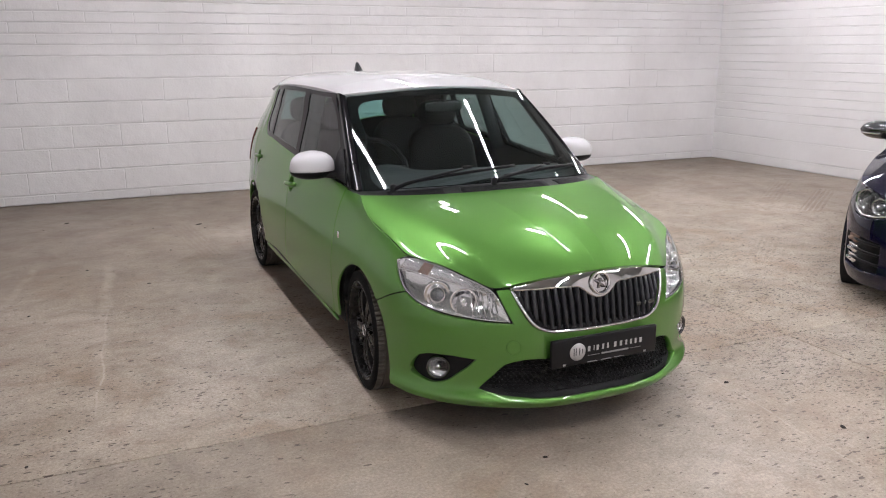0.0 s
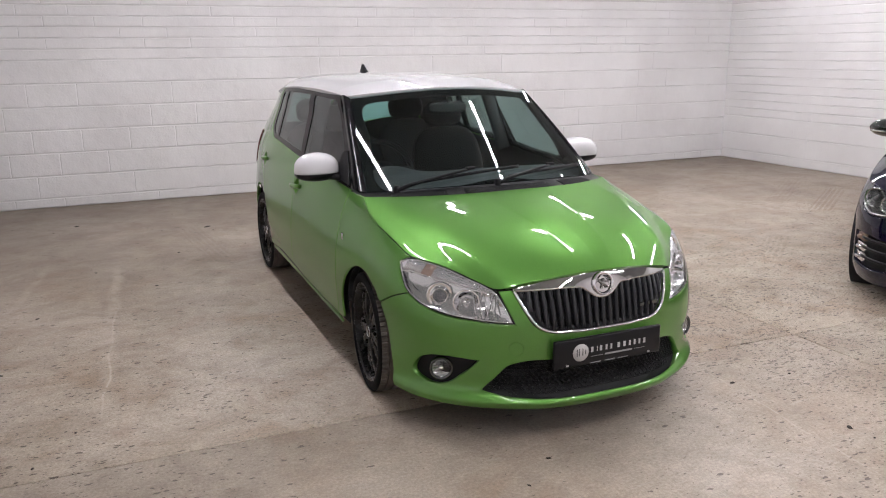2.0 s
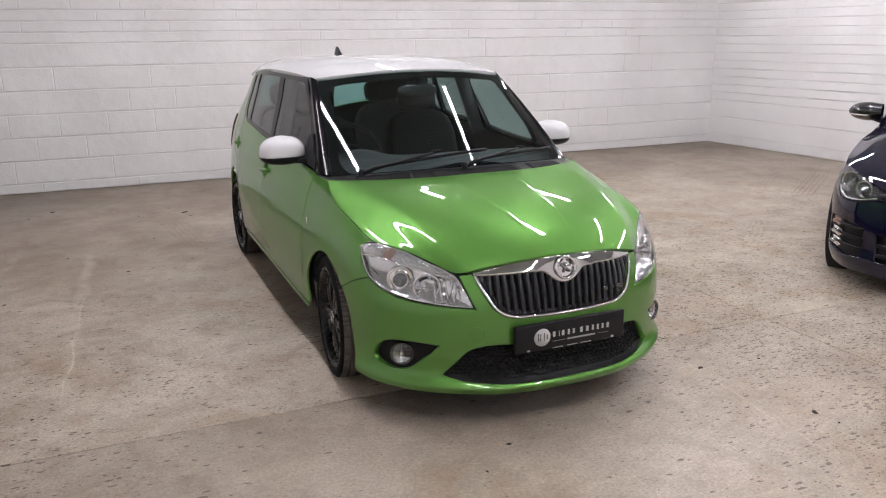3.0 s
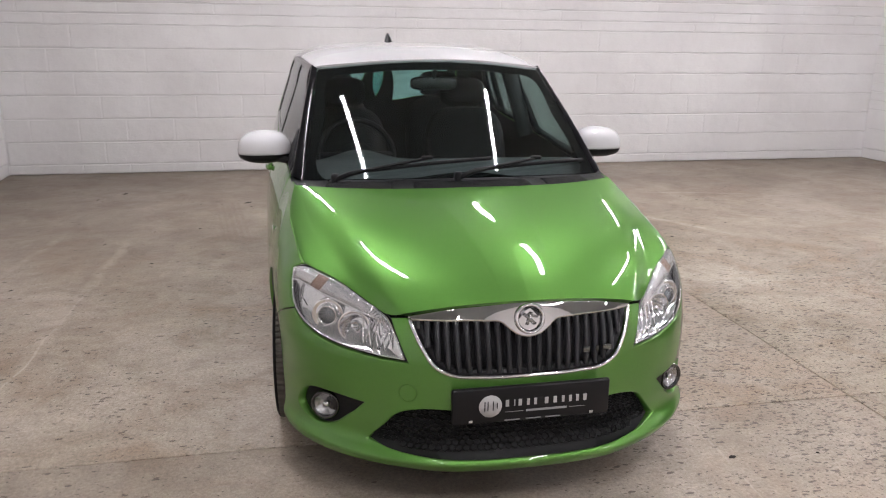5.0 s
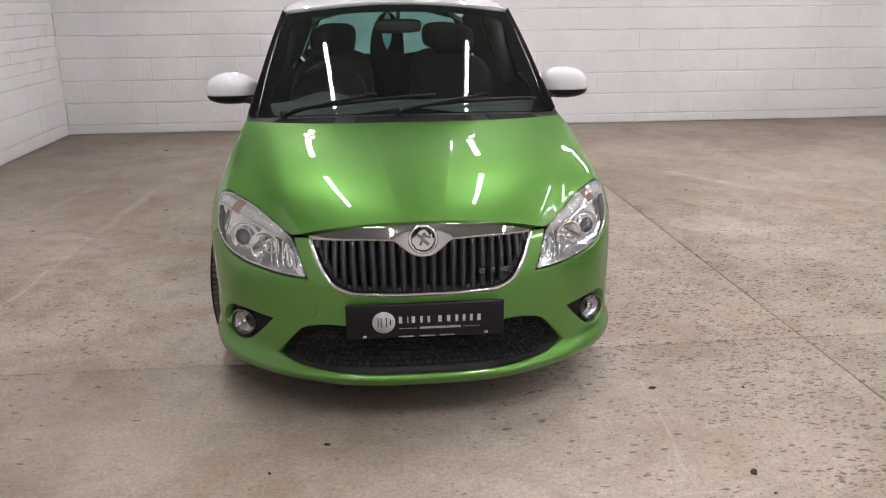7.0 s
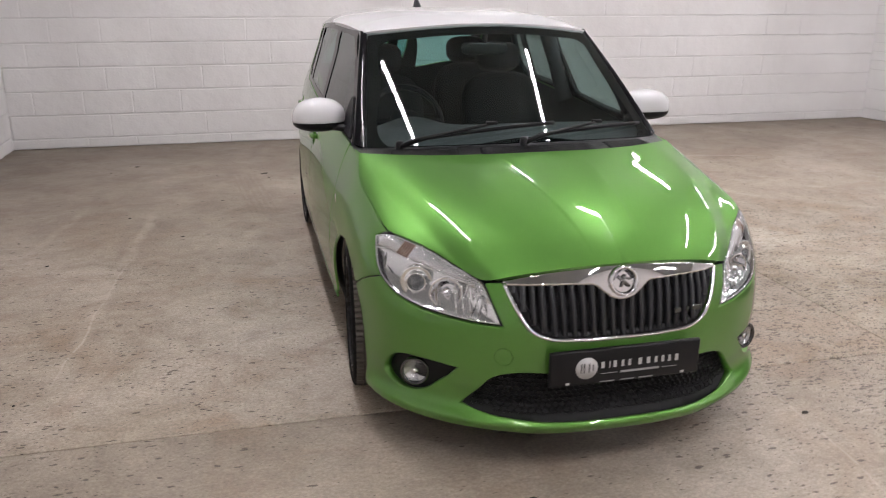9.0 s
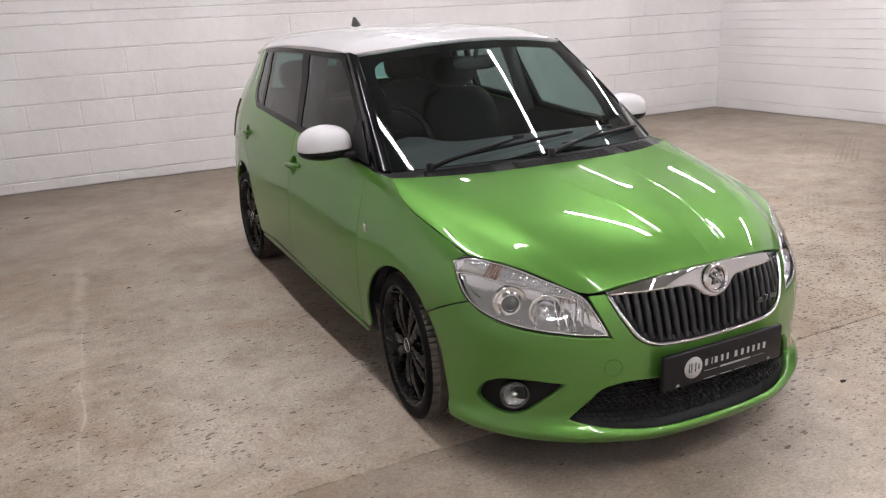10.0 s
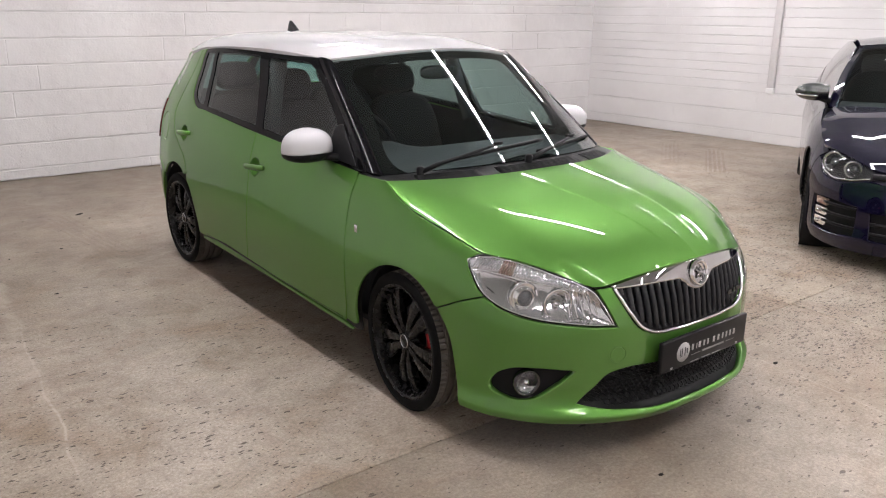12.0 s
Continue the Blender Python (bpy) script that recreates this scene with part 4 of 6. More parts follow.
# wings, doors, sills, rear quarters
for side in (-1, 1):
    F = lambda pts: outline(flip(pts, side))
    wing = [(.884, .592, 1)] + LAMP_SIDE + [(.980, .706, 1), (.935, .731, 1), (1.02, .752), (1.17, .782), (1.30, .808), (1.40, .835), (1.48, .862), (1.555, .892, 1), (1.742, .893, 1), (1.74, .77), (1.72, .64), (1.703, .49), (1.708, .36), (1.725, .262, 1), (1.66, .258, 1)] + [p for p in arc(U_F + .012, .285, .314, -4, 136, 14)] + [(1.092, .502, 1), (.96, .565)]
    part("wing", panel("wing", skin, F(wing), gap=0.0024, cell=0.02), GREEN, car)
    bowls = [[(u0 + .050 * math.cos(radians(a)), z0 - .002 + .044 * math.sin(radians(a))) for a in range(0, 360, 20)] for u0, z0 in ((2.605, .795), (3.615, .842))]
    part("front_door", panel("front_door", skin, F([(1.748, .900, 1), (2.05, .920), (2.42, .940), (2.665, .955, 1), (2.667, .7), (2.67, .51), (2.69, .38), (2.72, .285, 1), (2.3, .268), (1.73, .25, 1), (1.708, .36), (1.703, .49), (1.72, .64), (1.74, .77)]), [F(bowls[0])], cell=0.035), GREEN, car)
    rdoor = [(2.665, .955, 1), (3.0, .977), (3.37, 1.0), (3.52, 1.012), (3.585, 1.06), (3.575, 1.22), (3.545, 1.338, 1), (3.60, 1.338, 1), (3.70, 1.19), (3.80, 1.04), (3.842, .95), (3.81, .85), (3.69, .755), (3.59, .69), (3.545, .62, 1)] + arc(U_R, HUB, .350, 128, 182, 8) + [(3.36, .272, 1), (3.0, .295), (2.72, .285, 1), (2.69, .38), (2.67, .51), (2.667, .7)]
    part("rear_door", panel("rear_door", skin, F(rdoor), [F(bowls[1])], cell=0.035), GREEN, car)
    quarter = [(3.545, .62, 1), (3.59, .69), (3.69, .755), (3.81, .85), (3.842, .95), (3.80, 1.04), (3.70, 1.19), (3.60, 1.338, 1), (3.80, 1.325), (3.99, 1.272, 1), (4.07, 1.15), (4.12, 1.0, 1), (4.14, .90), (4.19, .74, 1), (4.16, .62, 1), (4.04, .56, 1)] + arc(U_R, HUB, .345, 44, 120, 12)
    flap = [(4.025 + .085 * math.cos(radians(a)), .835 + .085 * math.sin(radians(a))) for a in range(0, 360, 20)]
    holes = [F(flap)] if side < 0 else []
    part("rear_quarter", panel("rear_quarter", skin, F(quarter), holes, cell=0.03), GREEN, car)
    if side < 0:
        part("fuel_flap", panel("fuel_flap", skin, F(flap), gap=0.003), GREEN, car)
    part("tail_lamp", panel("tail_lamp", skin, F([(4.12, 1.0, 1), (4.26, .98), (4.38, .90), (4.34, .76, 1), (4.19, .74, 1), (4.14, .90)]), lift=0.008, cell=0.03), TAILRED, car, "red tail lamp")
    part("sill", panel("sill", skin, F([(1.665, .232, 1), (1.725, .246, 1), (2.3, .264), (2.72, .281), (3.0, .289), (3.355, .268, 1), (3.345, .250, 1), (2.5, .250), (1.68, .220, 1)]), cell=0.04), GREEN, car)
    # bright strip at the foot of the doors
    v, f = tube(body.at([(side * u, .262 + .02 * (u - 1.73) / 1.0) for u in np.linspace(1.75, 3.3, 30)], 0.003), 0.004, 6)
    part("sill_strip", mesh_of("sill_strip", v, f), TRIM, car)
    # dark side-window frame with its panes
    fg = [(1.95, .955, 1), (2.3, .962), (2.622, .982, 1), (2.745, 1.318, 1), (2.5, 1.315), (2.345, 1.308), (2.12, 1.165), (1.985, 1.04)]
    rg = [(2.70, .988, 1), (3.0, 1.003), (3.34, 1.022, 1), (3.35, 1.318, 1), (3.1, 1.324), (2.845, 1.324, 1)]
    qg = [(3.395, 1.028, 1), (3.49, 1.037), (3.54, 1.08), (3.532, 1.2), (3.508, 1.308, 1), (3.395, 1.317, 1)]
    dlo = [(1.748, .900, 1), (2.05, .920), (2.42, .940), (2.67, .957), (3.0, .977), (3.37, 1.0), (3.52, 1.012), (3.585, 1.06), (3.575, 1.22), (3.545, 1.345, 1), (3.16, 1.358), (2.82, 1.358), (2.54, 1.352), (2.30, 1.338, 1), (2.07, 1.172), (1.89, 1.032)]
    wf = part("window_frame", panel("window_frame", skin, F(dlo), [F(fg), F(rg), F(qg)], cell=0.03, gap=0.0, depth=0.025, lift=-0.002), PILLAR, car, "black window surround")
    for nm, o, g in (("front_side_window", fg, TINTED), ("rear_side_window", rg, PRIVACY), ("quarter_window", qg, PRIVACY)):
        w = part(nm, panel(nm, lambda uv: body.at(uv, 0.006), F(o), gap=-0.006, cell=0.05, depth=0.004), g, wf)
        w.visible_shadow = False
    # black windscreen pillar between glass and side window
    s = side
    foot, head = body.at([(s * 1.75, .905)])[0], body.at([(s * 2.30, 1.338)])[0]
    outer = curve3([foot, body.at([(s * 1.89, 1.034)])[0], body.at([(s * 2.07, 1.174)])[0], head])
    inner = curve3([(s * .652, .325, .895), (s * .622, .50, 1.035), (s * .588, .69, 1.178), (s * .548, .90, 1.328)])
    low = curve3([(s * .652, .325, .895), (s * .69, .365, .902), foot])
    high = curve3([(s * .548, .90, 1.328), (s * .566, .945, 1.338), head])
    flat = coons(low, high, inner, outer)

    def pillar_fn(uv, flat=flat, s=s):
        u = np.clip(uv[:, 0], 0, 1)
        return flat(uv) + np.outer(.005 * np.sin(math.pi * u**.7), (s * .62, -.42, .62))
    part("windscreen_pillar", sheet("pillar", pillar_fn, 14, 24, depth=0.02, flip=side < 0), PILLAR, car, "gloss black windscreen pillar")
    # door handles in their bowls
    for u0, z0 in ((2.605, .795), (3.615, .842)):
        dish = [(u0 + .050 * math.cos(radians(a)), z0 - .002 + .044 * math.sin(radians(a))) for a in range(0, 360, 20)]

        def hollow(uv, u0=u0, z0=z0):
            q = ((np.abs(uv[:, 0]) - u0) / .050) ** 2 + ((uv[:, 1] - z0 + .002) / .044) ** 2
            return body.at(uv, .004 + .030 * np.clip(1 - q, 0, 1))
        hd = part("door_handle", panel("handle_bowl", hollow, F(dish), gap=-0.001, cell=0.012, depth=0.004, round_=.002), GREEN, car)
        t = np.linspace(-1, 1, 15)
        v, f = tube(body.at(np.column_stack([side * (u0 + .098 * t), z0 - .008 * t]), -0.018 + 0.016 * np.abs(t) ** 5), .0125 * (1 - .25 * np.abs(t) ** 4), 10, flat=1.25)
        part("pull", mesh_of("pull", v, f), GREEN, hd)
    c = body.at([(side * 1.645, .684)], -0.002)[0]
    bm = block(-.004, .004, -.010, .010, -.017, .017, .003)
    bmesh.ops.transform(bm, matrix=Matrix.Translation(c), verts=bm.verts)
    part("wing_badge", bm, LAMPGREY, car, "small chrome wing badge")

# scuttle and windscreen
def fold(points):
    return curve3(points)


def bowed(p0, p1, rise=(0, 0, 0), power=1):
    """From p0 to p1: x runs evenly, y and z as t ** power, with a bow of rise in the middle."""
    a, b, r = np.array(p0, float), np.array(p1, float), np.array(rise, float)

    def fn(t):
        t = np.asarray(t, float) * 1.0
        k = np.stack([t, t ** power, t ** power], axis=-1)
        return a + (b - a) * k + r * (4 * t * (1 - t))[..., None]
    return fn


g0 = bowed((0, .115, .930), (.652, .325, .897), power=2)
g1 = bowed((0, .775, 1.375), (.548, .90, 1.328), power=2)
gd0 = bowed((0, .115, .930), (0, .775, 1.375), (0, 0, .0125))
gd1 = bowed((.652, .325, .897), (.548, .90, 1.328), (0, 0, .0106))
glass_fn = mirrored(coons(g0, g1, gd0, gd1))
ws = part("windscreen", sheet("windscreen", glass_fn, 61, 31, depth=0.004, u0=-1, flip=False), SCREEN, car, "clear laminated windscreen")
ws.visible_shadow = False
# dark ceramic band round the glass
bd = [(-.995, .003, 1), (.995, .003, 1), (.995, .997, 1), (-.995, .997, 1)]
bh = [(-.915, .075), (0, .045), (.915, .075), (.895, .5), (.88, .885), (.6, .905), (0, .905), (-.6, .905), (-.88, .885), (-.895, .5)]


def under_glass(uv):
    return glass_fn(uv) - np.array((0, -.0045, .006))


part("glass_border", panel("glass_border", under_glass, outline(bd, 0.05), [outline(bh, 0.05)], gap=0.0, cell=0.06, depth=0.002, round_=0.004), CERAMIC, ws, "black border of the glass")
s0 = fold([(0, .038, .893), (.2, .053, .890), (.4, .098, .886), (.58, .18, .882), (.69, .25, .880)])
sd0 = fold([(0, .038, .893), (0, .08, .905), (0, .125, .921)])
sd1 = fold([(.69, .25, .880), (.69, .29, .886), (.66, .335, .893)])
g0b = fold([(0, .125, .921), (.25, .156, .916), (.45, .225, .905), (.58, .291, .896), (.66, .335, .893)])
scuttle_fn = mirrored(coons(s0, g0b, sd0, sd1))
scuttle = part("scuttle", sheet("scuttle", scuttle_fn, 81, 9, depth=0.02, u0=-1), TRIM, car, "black plastic scuttle with air slots")
for u0, u1 in ((-.80, -.42), (-.30, .38), (.48, .82)):
    for k in range(7):
        vv = .16 + .10 * k
        p = scuttle_fn(np.column_stack([np.linspace(u0, u1, 16), np.full(16, vv)]))
        vf = tube(p + np.array((0, 0, .001)), .0032, 5)
        part("slot_rib", mesh_of("slot_rib", *vf), TRIM, scuttle)


def wiper(u0, v0, u1, v1, blade0, blade1):
    w = part("wiper", mesh_of("wiper_arm", *tube(glass_fn(np.column_stack([np.linspace(u0, u1, 8), np.linspace(v0, v1, 8)])) + np.outer([.012, .03, .032, .03, .03, .028, .026, .022], (0, -.55, .83)), [.011, .011, .009, .008, .007, .007, .006, .006], 8)), TRIM, car, "black wiper arm and blade")
    b = np.column_stack([np.linspace(blade0[0], blade1[0], 14), np.linspace(blade0[1], blade1[1], 14)])
    bow = .012 + .006 * np.sin(np.linspace(0, math.pi, 14))
    part("blade", mesh_of("blade", *tube(glass_fn(b) + np.outer(bow, (0, -.55, .83)), .0055, 6, flat=1.6)), TRIM, w)
    c = glass_fn(np.array([(u1, v1)]))[0] + np.array((0, -.55, .83)) * .026
    part("clip", block(c[0] - .024, c[0] + .024, c[1] - .008, c[1] + .008, c[2] - .006, c[2] + .009, .004), TRIM, w)
    k = glass_fn(np.array([(u0, v0)]))[0]
    cv, cf = lathe([(.035, .001), (.034, .012), (.026, .017), (.0, .018)], 16, "z")
    part("spindle_cap", mesh_of("cap", [(q[0] + k[0], q[1] + k[1], q[2] + k[2]) for q in cv], cf), TRIM, w)
    return w


wiper(-.80, -.02, -.23, .105, (-.62, .040), (.20, .112))
wiper(-.05, -.02, .52, .092, (.06, .032), (.93, .090))

# roof
r0 = fold([(0, .765, 1.378), (.2, .781, 1.372), (.4, .831, 1.354), (.50, .872, 1.344), (.562, .915, 1.334)])
r1 = fold([(0, 2.78, 1.362), (.2, 2.775, 1.358), (.4, 2.73, 1.345), (.52, 2.64, 1.325), (.602, 2.53, 1.297)])
rd0 = fold([(0, .765, 1.378), (0, 1.0, 1.412), (0, 1.4, 1.434), (0, 1.9, 1.432), (0, 2.4, 1.408), (0, 2.78, 1.372)])
rd1 = fold([(.562, .915, 1.334), (.584, 1.2, 1.350), (.603, 1.6, 1.358), (.615, 2.0, 1.350), (.617, 2.29, 1.331), (.602, 2.53, 1.297)])
roof_base = coons(r0, r1, rd0, rd1)


def roof_half(uv):
    p = roof_base(uv)
    a, b = np.clip(uv[:, 0], 0, 1), np.clip(uv[:, 1], 0, 1)
    p[:, 2] += 0.045 * a * (1 - a**3) * np.minimum(1, np.minimum(b, 1 - b) * 8) ** 0.7
    return p


roof_fn = mirrored(roof_half)
roof = part("roof", sheet("roof", roof_fn, 81, 61, u0=-1, depth=0.03), WHITE, car, "gloss white roof")
c = roof_fn(np.array([(0, .775)]))[0]
vs, fs = [], []
for k in range(9):
    t = k / 8
    hgt, w, l = .074 * t, .026 * (1 - t) ** .8 + .005, .066 * (1 - t) ** .9 + .010
    for i in range(16):
        a = 2 * math.pi * i / 16
        vs.append((c[0] + w * math.sin(a), c[1] + l * math.cos(a) + .040 * t, c[2] - .004 + hgt))
for k in range(8):
    for i in range(16):
        fs.append((k * 16 + i, k * 16 + (i + 1) % 16, (k + 1) * 16 + (i + 1) % 16, (k + 1) * 16 + i))
fs.append(tuple(8 * 16 + i for i in range(16)))
part("aerial", mesh_of("aerial", vs, fs), TRIM, car, "black fin aerial")

# tail: hatch, glass, bumper
tail_u = body.us[-1]
hatch_out = [(4.20, .745, 1), (4.36, .765, 1), (4.39, .90), (4.27, .99), (4.135, 1.005, 1), (4.08, 1.15), (4.01, 1.25, 1), (4.3, 1.305), (tail_u, 1.312), (tail_u, .50), (4.5, .50), (4.22, .56, 1)]
gl_hole = [(4.20, 1.045, 1), (4.6, 1.035), (tail_u - .001, 1.035), (tail_u - .001, 1.275), (4.5, 1.27), (4.15, 1.25, 1)]
trim_out = [(q[0], min(q[1], 1.235), *q[2:]) if q[0] < 4.05 else (q[0], min(q[1], 1.30), *q[2:]) for q in hatch_out]
for side in (-1, 1):
    part("tailgate_trim", panel("tailgate_trim", lambda uv: body.at(uv, 0.045), outline(flip(trim_out, side)), [outline(flip(gl_hole, side))], gap=0.0, cell=0.06, depth=0.004), DARK, car)
    part("tailgate_half", panel("tailgate", skin, outline(flip(hatch_out, side)), [outline(flip(gl_hole, side))], gap=0.0, cell=0.05), GREEN, car)
    w = part("rear_window", panel("rear_window", lambda uv: body.at(uv, 0.004), outline(flip(gl_hole, side)), gap=-0.004, cell=0.08, depth=0.003), TEAL, car)
    w.visible_shadow = False
    part("rear_bumper_half", panel("rear_bumper", skin, outline(flip([(4.045, .55, 1), (4.16, .61, 1), (4.22, .555), (4.5, .49), (tail_u, .49), (tail_u, .2), (4.3, .2), (4.10, .22, 1), (4.118, .33), (4.10, .44)], side)), gap=0.0, cell=0.06), GREEN, car)

# inner shell, arches and floor pan keep the cabin dark
for side in (-1, 1):
    shell = [(.86, .6, 1), (1.2, .76), (1.5, .845, 1), (1.75, .888), (2.6, .946), (3.4, .992), (3.6, 1.02), (3.85, .95), (4.2, .9, 1), (4.2, .3, 1)] + arc(U_R, HUB, .37, 0, 180, 14) + [(3.3, .225, 1), (1.75, .21, 1)] + arc(U_F + .012, .285, .325, -10, 160, 14) + [(.9, .5)]
    part("inner_shell", panel("inner_shell", lambda uv: body.at(uv, 0.035), outline(flip(shell, side), 0.03), gap=0, cell=0.08, depth=0.004), DARK, car)
    upper = [(3.36, .97, 1), (3.50, 1.02), (3.56, 1.08), (3.55, 1.22), (3.52, 1.335, 1), (3.8, 1.318), (3.99, 1.262, 1), (4.08, 1.14), (4.13, .99, 1), (3.85, .93)]
    part("pillar_trim", panel("pillar_trim", lambda uv: body.at(uv, 0.035), outline(flip(upper, side), 0.03), gap=0, cell=0.06, depth=0.004), DARK, car)
    for y0 in (AXLE_F, AXLE_R):
        v, f = lathe([(.735 if y0 == 0 else .748, .318), (.60, .318), (.45, .315), (.43, .03)], 32, "x", (radians(-4), radians(184)))
        part("arch_liner", mesh_of("arch_liner", [(side * p[0], p[1] * (1.0 if y0 == 0 else 1.08) + y0 + (.012 if y0 == 0 else 0), p[2] * (1.0 if y0 == 0 else 1.08) + HUB) for p in v], f), DARK, car)
part("floor_pan", block(-.60, .60, -.42, 2.95, .165, .19), DARK, car)
part("bulkhead", block(-.66, .66, .24, .30, .19, .80), DARK, car)
part("nose_block", block(-.40, .40, -.66, -.60, .15, .62), DARK, car)

# ---- cabin ----


def dash_fn(uv):
    u, v = uv[:, 0], uv[:, 1]
    y = .30 + .60 * v
    z = .885 - .02 * v + .05 * np.sin(math.pi * np.clip(v, 0, 1)) * (1 - .25 * u**2)
    z = z - np.clip(v - .82, 0, 1) ** 1.0 * 1.4
    hood = np.exp(-((u + .53) / .2) ** 2) * np.exp(-((v - .78) / .16) ** 2)
    return np.column_stack([u * .70, y + .02 * u**2, z + .055 * hood])


part("dashboard", sheet("dashboard", dash_fn, 41, 25, u0=-1, v1=1.12), DASH, car, "dark grey dashboard")


def steering_wheel():
    m = pose(-.36, .95, .90, 0, 0, 0) @ pose(0, 0, 0, -28, 0, 0)
    ring = [m @ Vector((.185 * math.cos(a), 0, .185 * math.sin(a))) for a in np.linspace(0, 2 * math.pi, 40, endpoint=False)]
    w = part("steering_wheel", mesh_of("rim", *tube(ring, .015, 8, closed=True)), TRIM, car, "black steering wheel")
    v, f = pillow(0, 0, 0, .075, .025, .06)
    part("hub", mesh_of("hub", [m @ Vector(p) for p in v], f), TRIM, w)
    for a in (0, 180, 270):
        p = [m @ Vector((r * math.cos(radians(a)), 0, r * math.sin(radians(a)))) for r in (.04, .10, .18)]
        part("spoke", mesh_of("spoke", *tube(p, .016, 8)), TRIM, w)


steering_wheel()


def seat(x, y, rear=False):
    st = part("seat", mesh_of("cushion", *pillow(x, y, .47, .25, .27, .10)), CLOTH, car, "dark cloth seat")
    m = pose(0, 0, 0, -20, 0, 0)
    part("backrest", mesh_of("backrest", *pillow(x, y + .30, .76, .245, .085, .32, 3.5, m=m)), CLOTH, st)
    part("headrest", mesh_of("headrest", *pillow(x, y + .43, 1.15, .135, .06, .085, 3.2, m=m)), CLOTH, st)
    for dx in (-.06, .06):
        part("headrest_post", mesh_of("post", *tube([(x + dx, y + .37, 1.0), (x + dx, y + .42, 1.12)], .006, 8)), CHROME, st)


seat(-.36, 1.30)
seat(.36, 1.30)
for x in (-.36, .36):
    seat(x, 2.02)
part("rear_bench", mesh_of("bench", *pillow(0, 2.05, .46, .66, .27, .10, 5)), CLOTH, car, "dark cloth rear bench")
im = part("interior_mirror", mesh_of("mirror", *pillow(0, .80, 1.262, .115, .014, .034, 3.6)), PIANO, car, "black interior mirror")
part("stem", mesh_of("stem", *tube([(0, .80, 1.28), (0, .77, 1.33), (0, .79, 1.355)], .010, 8)), DASH, im)
part("headlining", sheet("headlining", lambda uv: roof_fn(uv) - np.array((0, 0, .05)), 25, 15, u0=-.96, u1=.96, v0=.03, v1=.96, flip=True), mat("headlining_cloth", (.10, .10, .097), .9), car)
for s in (-1, 1):
    pts = [(s * .655, 1.36, .93), (s * .60, 1.40, 1.15), (s * .545, 1.43, 1.33)]
    part("door_post", mesh_of("door_post", *tube(pts, .045, 8, flat=.5)), DASH, car)

# ---- head lamps ----
def plain(pts):
    return [p[:2] for p in pts]


LAMP = LAMP_LOW[:1] + plain(LAMP_LOW[1:]) + LAMP_SIDE + plain(LAMP_TOP)
TOP_U, TOP_Z = [.443, .474, .529, .614, .724, .819, .90, .956, .98], [.587, .626, .651, .675, .702, .719, .727, .719, .706]
LOW_U, LOW_Z = [.396, .481, .588, .686, .766, .837, .884, .914, .94, .98], [.503, .507, .517, .528, .543, .567, .592, .617, .648, .70]
LAMP_CLEAR = mat("lamp_facet_chrome", (0.90, 0.90, 0.91), rough=0.09, metal=1.0)
RIBBED = mat("ribbed_lamp_lens", (0.80, 0.80, 0.81), rough=0.14, metal=0.8)
BULB_DARK = mat("projector_glass", (.10, .105, .11), .04, 0.2, coat=1.0)
